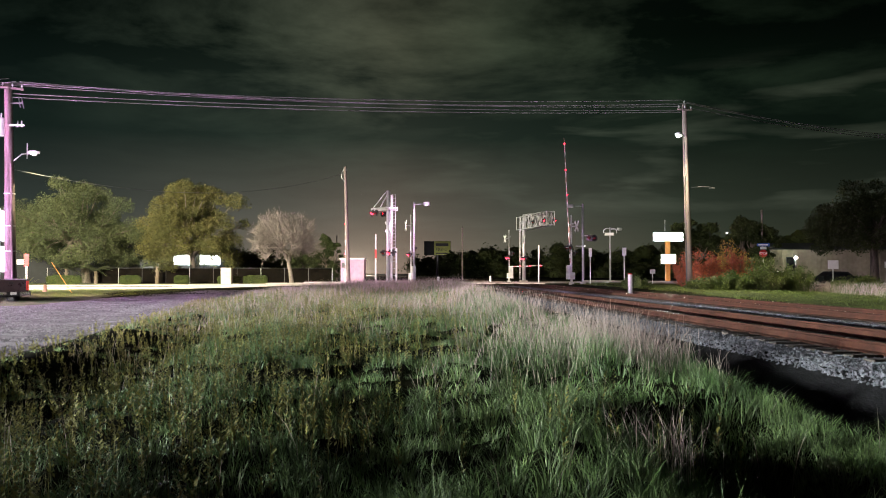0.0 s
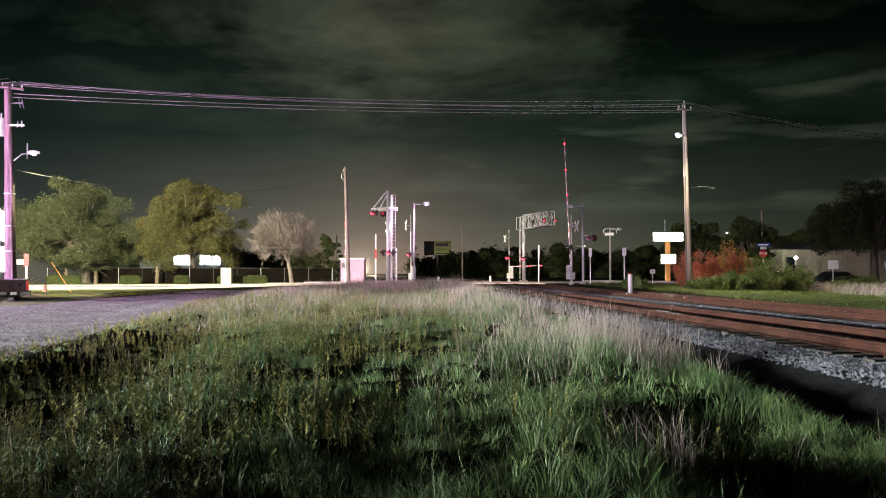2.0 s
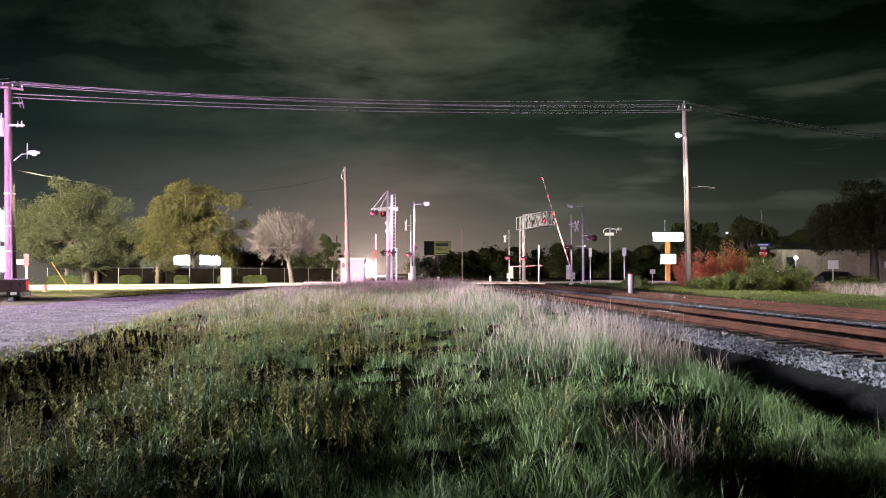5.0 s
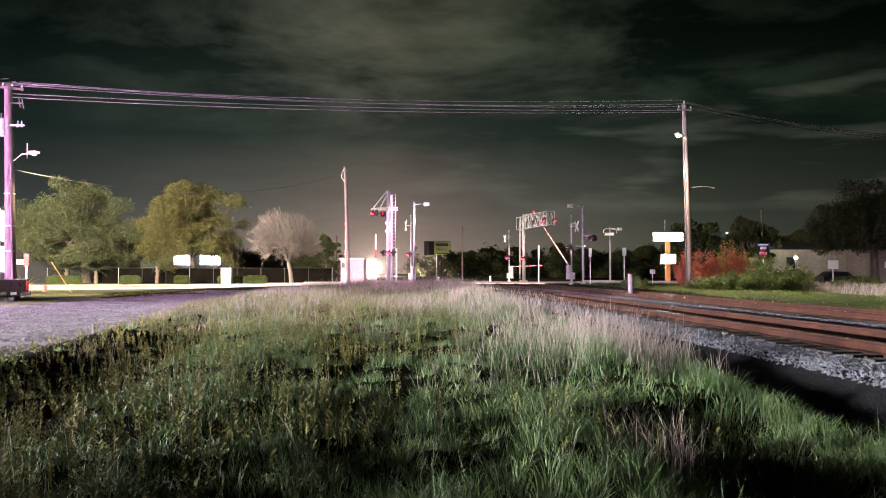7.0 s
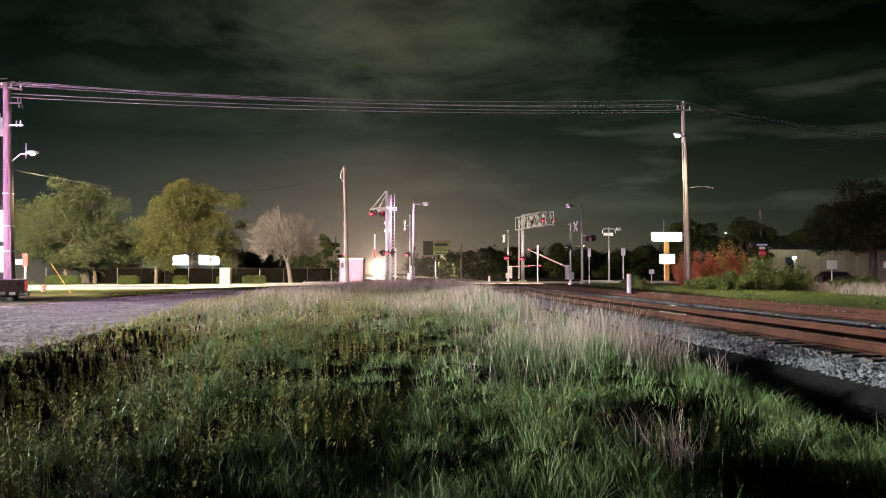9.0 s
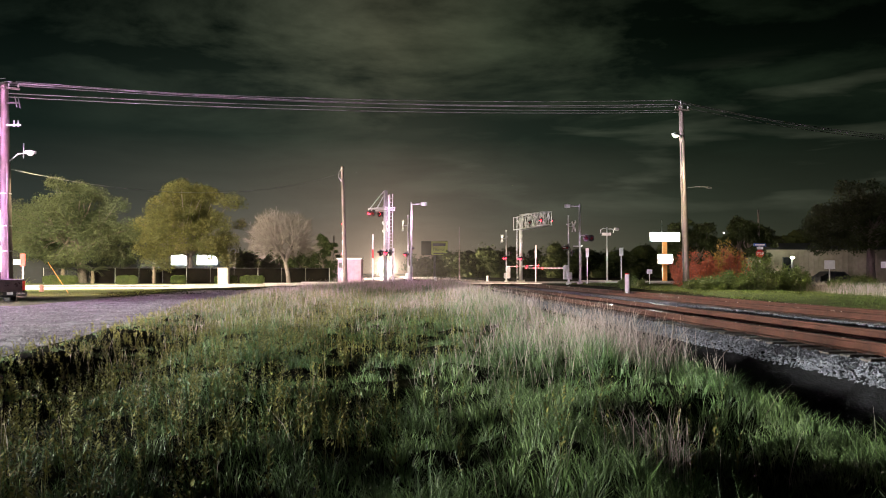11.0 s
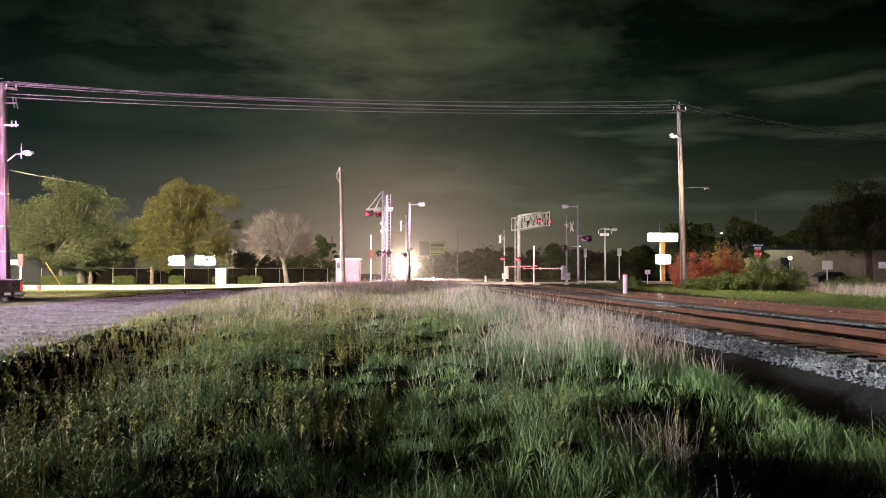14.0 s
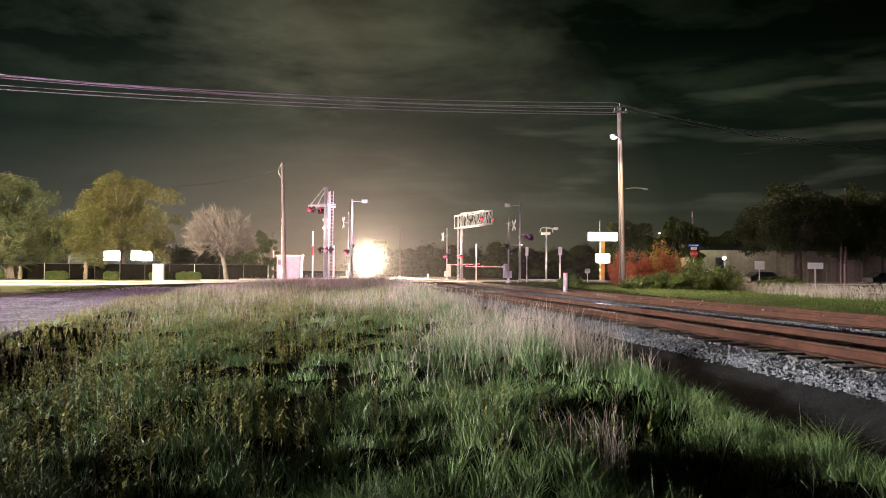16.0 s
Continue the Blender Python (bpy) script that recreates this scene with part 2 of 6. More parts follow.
TRUNKPALM = material("shaggy_palm_bark", (0.11, 0.085, 0.06), (0.22, 0.18, 0.13), 0.95, scale=12.0, bump=0.8, bump_scale=30)
DARKWALL = material("dark_siding", (0.007, 0.008, 0.009), (0.018, 0.020, 0.022), 0.8, scale=2.0)
ROOF = material("grey_shingle_roof", (0.010, 0.012, 0.013), (0.026, 0.029, 0.031), 0.9, scale=3.0)
GLASS = material("dark_window_glass", (0.01, 0.012, 0.014), (0.03, 0.034, 0.038), 0.08, scale=2.0)
RUBBER = material("tyre_rubber", (0.012, 0.012, 0.012), (0.03, 0.03, 0.03), 0.8, scale=20.0)
TRUCKPAINT = material("dark_maroon_truck_paint", (0.035, 0.024, 0.026), (0.07, 0.045, 0.05), 0.3, scale=3.0, coat=0.6)
CHROME = material("bumper_chrome", (0.5, 0.5, 0.5), (0.7, 0.7, 0.7), 0.2, metal=1.0, scale=6.0)
LOCO = material("locomotive_paint", (0.05, 0.05, 0.055), (0.11, 0.10, 0.10), 0.45, scale=3.0)
YELLOW = material("yellow_paint", (0.30, 0.34, 0.06), (0.42, 0.46, 0.11), 0.55, scale=4.0)
BLUE = material("blue_sign_sheeting", (0.03, 0.09, 0.30), (0.05, 0.13, 0.38), 0.45, scale=4.0)
WIRE = material("wire_aluminium", (0.08, 0.08, 0.08), (0.13, 0.13, 0.13), 0.8, metal=0.0, scale=6.0)
RED_ON = glow("lit_red_lens", (1.0, 0.02, 0.045), 9.0, (0.5, 0.02, 0.02))
RED_SMALL = glow("lit_small_red_lens", (1.0, 0.02, 0.045), 7.0, (0.5, 0.02, 0.02))
LENS_OFF = material("dark_red_lens", (0.10, 0.01, 0.01), (0.16, 0.02, 0.02), 0.15, scale=8.0)
LAMP_ON = glow("lit_street_lamp_lens", (1.0, 0.95, 0.70), 150.0)
LAMP_DIM = glow("lit_flat_lamp_lens", (1.0, 0.95, 0.8), 3.0)
SIGN_ON = glow("lit_white_sign_face", (0.72, 0.94, 1.0), 40.0)
# face of the unseen panel added for violet light
VIOLET_FILL = glow("violet_fill_face", (0.92, 0.46, 0.95), 300.0)
LED_SOFT = glow("lit_small_led_board", (0.95, 0.85, 1.0), 8.0)
SKYLIGHT_ON = glow("lit_skylight_pane", (0.9, 1.0, 0.95), 0.7)
FLOOD_ON = glow("lit_flood_panel", (0.90, 1.0, 0.94), 60.0)
WINDOW_ON = glow("lit_window_pane", (1.0, 0.93, 0.62), 0.8)
HEAD_ON = glow("lit_headlight_lens", (1.0, 0.79, 0.58), 110000.0)
TAIL_ON = glow("lit_tail_lamp", (1.0, 0.05, 0.06), 2.0)


def glare_material(name, density, reach):
    """Added glare shell: scatters a little crossing light, thinning to nothing at its rim."""
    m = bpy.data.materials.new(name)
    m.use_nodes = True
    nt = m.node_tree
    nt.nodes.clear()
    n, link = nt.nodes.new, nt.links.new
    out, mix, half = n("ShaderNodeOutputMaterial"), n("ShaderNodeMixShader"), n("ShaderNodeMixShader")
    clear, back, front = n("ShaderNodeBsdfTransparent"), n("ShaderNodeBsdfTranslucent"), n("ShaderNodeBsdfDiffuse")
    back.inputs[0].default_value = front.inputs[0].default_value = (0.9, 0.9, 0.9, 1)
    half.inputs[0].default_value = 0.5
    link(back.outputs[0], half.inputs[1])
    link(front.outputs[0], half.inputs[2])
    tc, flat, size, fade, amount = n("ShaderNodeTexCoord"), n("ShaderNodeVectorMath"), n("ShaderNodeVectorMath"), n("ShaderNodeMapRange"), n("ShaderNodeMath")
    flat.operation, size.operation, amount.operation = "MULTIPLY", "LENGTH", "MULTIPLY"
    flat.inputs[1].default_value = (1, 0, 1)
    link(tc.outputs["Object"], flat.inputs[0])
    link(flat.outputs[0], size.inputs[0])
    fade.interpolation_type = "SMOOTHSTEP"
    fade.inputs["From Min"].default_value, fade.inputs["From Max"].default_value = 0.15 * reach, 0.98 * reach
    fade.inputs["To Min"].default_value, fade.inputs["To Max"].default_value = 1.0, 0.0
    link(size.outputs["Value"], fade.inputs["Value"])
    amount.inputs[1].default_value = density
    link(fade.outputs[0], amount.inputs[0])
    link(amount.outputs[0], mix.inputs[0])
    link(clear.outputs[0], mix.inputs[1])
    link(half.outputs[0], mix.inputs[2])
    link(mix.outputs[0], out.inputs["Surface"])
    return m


# ---- mesh tools ----
class Geo:
    """Collects vertices and faces; becomes one mesh."""

    def __init__(self):
        self.v, self.f = [], []

    def poly(self, pts, faces):
        k = len(self.v)
        self.v += [tuple(p) for p in pts]
        self.f += [tuple(k + i for i in f) for f in faces]
        return self

    def box(self, c, s, rz=0.0, bevel=0.0):
        hx, hy, hz = s[0] / 2, s[1] / 2, s[2] / 2
        ca, sa = math.cos(radians(rz)), math.sin(radians(rz))
        b = min(bevel, hx * 0.9, hy * 0.9)
        ring = [(-hx + b, -hy), (hx - b, -hy), (hx, -hy + b), (hx, hy - b), (hx - b, hy), (-hx + b, hy), (-hx, hy - b), (-hx, -hy + b)] if b else \
            [(-hx, -hy), (hx, -hy), (hx, hy), (-hx, hy)]
        n = len(ring)
        pts = [(c[0] + x * ca - y * sa, c[1] + x * sa + y * ca, c[2] + z) for z in (-hz, hz) for x, y in ring]
        faces = [tuple(range(n - 1, -1, -1)), tuple(range(n, 2 * n))]
        faces += [(i, (i + 1) % n, n + (i + 1) % n, n + i) for i in range(n)]
        return self.poly(pts, faces)

    def tube(self, p0, p1, r0, r1=None, n=8):
        r1 = r0 if r1 is None else r1
        a, b = Vector(p0), Vector(p1)
        d = (b - a).normalized()
        u = d.orthogonal().normalized()
        w = d.cross(u)
        pts = []
        for q, r in ((a, r0), (b, r1)):
            for i in range(n):
                t = 2 * math.pi * i / n
                pts.append(q + (u * math.cos(t) + w * math.sin(t)) * r)
        faces = [(i, (i + 1) % n, n + (i + 1) % n, n + i) for i in range(n)]
        faces += [tuple(range(n - 1, -1, -1)), tuple(range(n, 2 * n))]
        return self.poly(pts, faces)

    def path(self, pts, r, n=6):
        """One unbroken tube through the points; r is a radius or a list of them."""
        pts = [Vector(p) for p in pts]
        radii = r if isinstance(r, (list, tuple)) else [r] * len(pts)
        u = (pts[1] - pts[0]).normalized().orthogonal().normalized()
        vs, k = [], len(pts)
        for i, p in enumerate(pts):
            d = (pts[min(i + 1, k - 1)] - pts[max(i - 1, 0)]).normalized()
            u = (u - d * u.dot(d)).normalized()
            w = d.cross(u)
            vs += [p + (u * math.cos(2 * math.pi * j / n) + w * math.sin(2 * math.pi * j / n)) * radii[i] for j in range(n)]
        fs = [(i * n + j, i * n + (j + 1) % n, (i + 1) * n + (j + 1) % n, (i + 1) * n + j) for i in range(k - 1) for j in range(n)]
        fs += [tuple(range(n - 1, -1, -1)), tuple(range((k - 1) * n, k * n))]
        return self.poly(vs, fs)

    def ball(self, c, r, n=10, m=6, squash=1.0):
        pts, faces = [], []
        for j in range(m + 1):
            t = math.pi * j / m
            for i in range(n):
                a = 2 * math.pi * i / n
                pts.append((c[0] + r * math.sin(t) * math.cos(a), c[1] + r * math.sin(t) * math.sin(a), c[2] + r * squash * math.cos(t)))
        for j in range(m):
            for i in range(n):
                faces.append((j * n + i, (j + 1) * n + i, (j + 1) * n + (i + 1) % n, j * n + (i + 1) % n))
        return self.poly(pts, faces)

    def prism(self, outline, axis, lo, hi):
        """An outline of pairs, pushed along x, y or z."""
        n = len(outline)

        def at(p, h):
            return {"x": (h, p[0], p[1]), "y": (p[0], h, p[1]), "z": (p[0], p[1], h)}[axis]
        pts = [at(p, lo) for p in outline] + [at(p, hi) for p in outline]
        faces = [tuple(range(n - 1, -1, -1)), tuple(range(n, 2 * n))]
        faces += [(i, (i + 1) % n, n + (i + 1) % n, n + i) for i in range(n)]
        return self.poly(pts, faces)

    def mesh(self, name, mat, smooth=False):
        me = bpy.data.meshes.new(name)
        me.from_pydata(self.v, [], self.f)
        me.materials.append(mat)
        bm = bmesh.new()
        bm.from_mesh(me)
        bmesh.ops.recalc_face_normals(bm, faces=bm.faces)
        bm.to_mesh(me)
        bm.free()
        if smooth:
            me.polygons.foreach_set("use_smooth", [True] * len(me.polygons))
        return me


def part(name, geo, mat, parent, label="", smooth=False, place=None):
    ob = new(name, geo.mesh(name, mat, smooth))
    ob.parent = parent
    if place:
        ob.matrix_basis = place
    return tagged(ob, label)


def thing(name, x, y, z, label, category, group="", rz=0.0, kind=""):
    ob = new(name)
    ob.matrix_basis = pose(x, y, z, 0, 0, rz)
    return tagged(ob, label, category, group, kind)


def raw_mesh(name, verts, tris, mat, smooth=False):
    """A big mesh from arrays: verts (n, 3), faces (m, 3 or 4)."""
    me = bpy.data.meshes.new(name)
    k = tris.shape[1]
    me.vertices.add(len(verts))
    me.vertices.foreach_set("co", np.ascontiguousarray(verts, dtype=np.float32).ravel())
    me.loops.add(tris.size)
    me.loops.foreach_set("vertex_index", np.ascontiguousarray(tris, dtype=np.int32).ravel())
    me.polygons.add(len(tris))
    me.polygons.foreach_set("loop_start", np.arange(0, tris.size, k, dtype=np.int32))
    me.polygons.foreach_set("use_smooth", np.full(len(tris), smooth))
    me.update(calc_edges=True)
    me.materials.append(mat)
    return me


# ---- the lie of the land ----
def smooth(v, a, b):
    t = np.clip((np.asarray(v, float) - a) / (b - a), 0, 1)
    return t * t * (3 - 2 * t)


TRACK_A, TRACK_B, GAUGE, RAIL_Z = 7.47, 11.97, 1.435, 0.65


def track_shift(y):
    """How far the tracks swing to the left at y: straight to the crossing, then a bend."""
    y = np.asarray(y, float)
    t = np.clip(y - 103, 0, 50)
    return -0.0595 * y - (0.0905 / 100) * t * t - 0.0905 * np.clip(y - 153, 0, None)


ROAD_MID, ROAD_DIR, ROAD_HALF = (2.4, 84.8), (0.9755, 0.22), 8.0


def road_side(x, y):
    return -(np.asarray(x) - ROAD_MID[0]) * ROAD_DIR[1] + (np.asarray(y) - ROAD_MID[1]) * ROAD_DIR[0]


def road_z(x):
    return 0.28 + 0.36 * smooth(x, -26, -6) - 0.22 * smooth(x, 16, 40)


def lot_edge(y):
    """Where the gravel lot gives way to the rough grass."""
    y = np.asarray(y, float)
    return -7.4 - 4.6 * smooth(y, 10, 46) + 3.5 * smooth(y, 52, 68)


def wave(x, y, k, seed):
    r = np.random.RandomState(seed)
    out = np.zeros(np.broadcast(x, y).shape)
    for i in range(7):
        a, f, p = r.uniform(0, 6.283), k * r.uniform(0.5, 1.7), r.uniform(0, 6.283)
        out = out + np.sin((x * math.cos(a) + y * math.sin(a)) * f + p)
    return out / 7


def land(x, y):
    x, y = np.asarray(x, float), np.asarray(y, float)
    s = x - track_shift(y)
    rise = smooth(y, 8, 60)
    base = 0.28 * rise + 0.30 * rise * smooth(x, -13, -6) * (1 - smooth(s, 16, 30))
    base = base + 0.14 * smooth(s, 14.5, 18) * (1 - smooth(s, 30, 60))
    rough = smooth(x - lot_edge(y), 0, 2.0) * (1 - smooth(s, 4.0, 4.9)) * (1 - smooth(y, 55, 66))
    base = base + rough * (0.10 * wave(x, y, 0.9, 3) + 0.38 * np.abs(wave(x, y, 1.9, 4)) + 0.22 * np.abs(wave(x, y, 4.2, 14)) - 0.15)
    inside = x - lot_edge(y)
    base = base + (0.16 * np.exp(-((inside - 0.3) / 0.5) ** 2) - 0.26 * np.exp(-((inside - 2.0) / 0.9) ** 2)) * (1 - smooth(y, 18, 30))
    fore = 1 - smooth(y, 7.5, 10.5)
    base = base + (0.26 * np.exp(-((s - 1.6) / 0.55) ** 2) - 0.38 * np.exp(-((s - 3.2) / 1.0) ** 2)) * fore
    near = 1 - smooth(y, 40, 62)
    ditch = np.exp(-((s - 4.85) / 0.34) ** 2) * near
    bank = (np.exp(-((s - 3.5) / 1.0) ** 2) + (0.45 - 0.15 * fore) * np.exp(-((s - 4.15) / 0.33) ** 2)) * near
    bed = smooth(s, 4.9, 5.6) * (1 - smooth(s, 14.8, 16.0))
    base = base * (1 - bed) + bed * 0.25 - ditch * 0.55 + bank * 0.24
    w = 1 - smooth(np.abs(road_side(x, y)), ROAD_HALF + 0.8, ROAD_HALF + 7)
    base = base * (1 - w) + w * (road_z(x) - 0.03)
    return base + 0.004 * wave(x, y, 5.0, 9)


def sheet(name, xs, ys, height, mat, label, category, keep=None):
    """A sheet over the grid xs, ys at height(x, y)."""
    gx, gy = np.meshgrid(xs, ys)
    v = np.stack([gx, gy, height(gx, gy)], -1).reshape(-1, 3)
    nx, ny = len(xs), len(ys)
    i = (np.arange(ny - 1)[:, None] * nx + np.arange(nx - 1)[None]).ravel()
    q = np.stack([i, i + 1, i + nx + 1, i + nx], -1)
    if keep is not None:
        c = v[q].mean(1)
        q = q[keep(c[:, 0], c[:, 1])]
    ob = new(name, raw_mesh(name, v, q, mat, True))
    return tagged(ob, label, category, "", "structure")


def stones(r, x, y, z, size):
    """Angular stones, one at each place given."""
    n = len(x)
    base = np.array([(1, 0, 0), (0, 1, 0), (-1, 0, 0), (0, -1, 0), (0.2, 0.15, 0.8), (-0.15, 0.1, -0.7)])
    tri = np.array([(0, 1, 4), (1, 2, 4), (2, 3, 4), (3, 0, 4), (1, 0, 5), (2, 1, 5), (3, 2, 5), (0, 3, 5)])
    jit = base[None] * (1 + r.uniform(-0.25, 0.25, (n, 6, 1))) + r.uniform(-0.22, 0.22, (n, 6, 3))
    a = r.uniform(0, 6.283, n)
    ca, sa = np.cos(a)[:, None], np.sin(a)[:, None]
    px, py = jit[..., 0] * ca - jit[..., 1] * sa, jit[..., 0] * sa + jit[..., 1] * ca
    v = np.stack([px, py, jit[..., 2]], -1) * size[:, None, None] + np.stack([x, y, z], -1)[:, None]
    return v.reshape(-1, 3), (tri[None] + (np.arange(n) * 6)[:, None, None]).reshape(-1, 3)


def ground():
    xs = np.concatenate([-np.geomspace(1500, 45, 24), np.arange(-44, 40, 0.45), np.geomspace(40, 1500, 26)])
    ys = np.concatenate([-np.geomspace(300, 9, 12), np.arange(-8, 30, 0.35), np.arange(30, 104, 0.8), np.geomspace(104, 2500, 34)])
    sheet("ground", xs, ys, land, SOIL_SHADE, "rough earth under grass and weeds, shade between tufts put into its colour", "ground")


def gravel_lot():
    ys = np.arange(-20, 70, 0.5)
    us = np.linspace(0, 1, 60) ** 1.6
    gy, gu = np.meshgrid(ys, us, indexing="ij")
    right = lot_edge(gy) + 0.35 * wave(gy, 0 * gy, 1.5, 5) + 0.2 * wave(gy, 0 * gy, 5.0, 6)
    left = np.where(gy < 36, -70.0, -18.6 - 0.35 * wave(gy, 0 * gy, 1.2, 8) - 60 * (1 - smooth(gy, 35, 38)) + 4 * smooth(gy, 44, 56))
    gx = right + (left - right) * gu
    v = np.stack([gx, gy, land(gx, gy) + 0.02 + 0.015 * wave(gx * 0.4, gy, 2.5, 11)], -1).reshape(-1, 3)
    n, m = gx.shape
    i = (np.arange(n - 1)[:, None] * m + np.arange(m - 1)[None]).ravel()
    q = np.stack([i, i + 1, i + m + 1, i + m], -1)
    q = q[road_side(v[q].mean(1)[:, 0], v[q].mean(1)[:, 1]) < -ROAD_HALF - 0.3]
    tagged(new("gravel_lot", raw_mesh("gravel_lot", v, q, GRAVEL, True)), "pale rutted gravel lot beside the rough grass", "gravel", "", "structure")
    r = np.random.RandomState(17)
    y = 13 + 50 * r.rand(42000) ** 1.3
    x = lot_edge(y) - 0.1 - r.rand(42000) ** 1.2 * (0.54 * y + 4 + lot_edge(y)).clip(4)
    k = (road_side(x, y) < -ROAD_HALF - 0.6) & ((y < 36) | (x > -18)) & (wave(x * 0.4, y, 2.5, 11) + r.normal(0, 0.25, 42000) > -0.1)
    x, y = x[k], y[k]
    v, f = stones(r, x, y, land(x, y) + 0.03 + 0.015 * wave(x * 0.4, y, 2.5, 11), r.uniform(0.012, 0.03, len(x)) * (1 + 0.012 * y))
    tagged(new("loose_gravel", raw_mesh("loose_gravel", v, f, LOOSE)), "loose pale gravel lying in ridges on the lot", "gravel", "", "stuff")


def road():
    along = np.concatenate([np.arange(-160, -40, 8.0), np.arange(-40, 40, 1.0), np.arange(40, 240, 10.0)])
    across = np.array([-8.0, -4.1, -3.9, -0.1, 0.1, 3.9, 4.1, 8.0])
    ga, gc = np.meshgrid(along, across, indexing="ij")
    x = ROAD_MID[0] + ga * ROAD_DIR[0] - gc * ROAD_DIR[1]
    y = ROAD_MID[1] + ga * ROAD_DIR[1] + gc * ROAD_DIR[0]
    v = np.stack([x, y, road_z(x) + 0.012], -1).reshape(-1, 3)
    n, m = ga.shape
    i = (np.arange(n - 1)[:, None] * m + np.arange(m - 1)[None]).ravel()
    q = np.stack([i, i + m, i + m + 1, i + 1], -1)
    tagged(new("road", raw_mesh("road", v, q, ASPHALT, True)), "worn pale road over the level crossing", "road", "", "structure")
    for side in (-1, 1):
        g = Geo()
        for a in np.arange(-160, 200, 4.0):
            if -6 < a < 14:
                continue
            c = side * 8.25
            px, py = ROAD_MID[0] + (a + 2) * ROAD_DIR[0] - c * ROAD_DIR[1], ROAD_MID[1] + (a + 2) * ROAD_DIR[1] + c * ROAD_DIR[0]
            g.box((px, py, float(road_z(px)) + 0.03), (3.96, 0.45, 0.22), math.degrees(math.atan2(ROAD_DIR[1], ROAD_DIR[0])), 0.03)
        tagged(new("kerb", g.mesh("kerb", CONCRETE)), "pale concrete kerb along the road", "kerb", "", "structure")


def lawns():
    """Mown strips: one between the lot and the road, one under the trees."""
    xs, ys = np.arange(-75, -17, 0.8), np.arange(36, 72, 0.8)
    edge = lambda x, y: (x < -18.4 + 0.3 * wave(y, 0 * y, 1.2, 8) - 4 * smooth(y, 44, 56)) & (road_side(x, y) < -ROAD_HALF - 0.6) & (y > 36.5 + 0.5 * wave(x, 0 * x, 0.8, 3))
    sheet("lawn", xs, ys, lambda x, y: land(x, y) + 0.03, LAWN, "short lit lawn strip between the lot and the road", "lawn", edge)
    xs, ys = np.arange(8, 34, 0.7), np.arange(14, 74, 0.7)
    past = lambda x, y: (x - track_shift(y) > 16.3 + 0.25 * wave(y, 0 * y, 1.1, 4)) & (road_side(x, y) < -ROAD_HALF - 0.8)
    sheet("lawn", xs, ys, lambda x, y: land(x, y) + 0.03, TURF, "bright green turf on the verge beyond the tracks", "lawn", past)
    xs, ys = np.arange(-85, -12, 1.0), np.arange(66, 112, 1.0)
    sheet("lawn", xs, ys, lambda x, y: land(x, y) + 0.03, LAWN, "mown lawn under the trees along the road", "lawn", lambda x, y: road_side(x, y) > ROAD_HALF + 0.5)


ground()
gravel_lot()
road()
lawns()
# ---- railway ----
def sweep(name, offset, profile, ys, z0, mat, closed=True):
    """A profile of (side, height) pairs pushed along a track at that offset."""
    sh = track_shift(ys)
    p = np.array(profile, float)
    n, m = len(ys), len(p)
    v = np.zeros((n, m, 3))
    v[..., 0] = (offset + sh)[:, None] + p[None, :, 0]
    v[..., 1] = np.asarray(ys)[:, None]
    v[..., 2] = z0 + p[None, :, 1]
    j = np.arange(m if closed else m - 1)
    k = (j + 1) % m
    i = np.arange(n - 1)[:, None] * m
    q = np.stack([i + j, i + k, i + m + k, i + m + j], -1).reshape(-1, 4)
    return raw_mesh(name, v.reshape(-1, 3), q, mat)


RAIL_YS = np.concatenate([np.arange(-60, 100, 4.0), np.arange(100, 160, 3.0), np.arange(160, 480, 10.0)])
RAIL_SHAPE = [(-0.075, -0.175), (0.075, -0.175), (0.075, -0.160), (0.012, -0.140), (0.012, -0.045), (0.037, -0.034), (0.037, -0.003),
              (-0.037, -0.003), (-0.037, -0.034), (-0.012, -0.045), (-0.012, -0.140), (-0.075, -0.160)]


def tie_mesh():
    r = random.Random(4)
    g = Geo().box((0, 0, 0), (2.6, 0.22, 0.17), 0, 0.02)
    g.v = [(x + r.uniform(-.012, .012), y + r.uniform(-.012, .012), z + r.uniform(-.008, .008)) for x, y, z in g.v]
    return g.mesh("tie", TIE)


def railway(offset, label):
    track = tagged(new("railway_track"), label, "railway track", "railway tracks", "structure")
    for side in (-GAUGE / 2 - 0.035, GAUGE / 2 + 0.035):
        rail = new("rail", sweep("rail", offset + side, RAIL_SHAPE, RAIL_YS, RAIL_Z, RUST))
        rail.parent = track
        top = new("rail_head", sweep("rail_head", offset + side, [(-0.030, -0.003), (0.030, -0.003), (0.026, 0.0015), (-0.026, 0.0015)], RAIL_YS, RAIL_Z, RAILTOP))
        top.parent = rail
        tagged(top, "worn bright running surface")
    return track


def ties(track, offset, y0, y1, me):
    r = random.Random(int(offset))
    y = y0
    while y < y1:
        ob = new("tie", me)
        ob.parent = track
        ob.matrix_basis = pose(offset + float(track_shift(y)) + r.uniform(-.05, .05), y, RAIL_Z - 0.248 + r.uniform(-.01, .01), 0, 0, 3.4 + r.uniform(-1, 1))
        y += 0.53


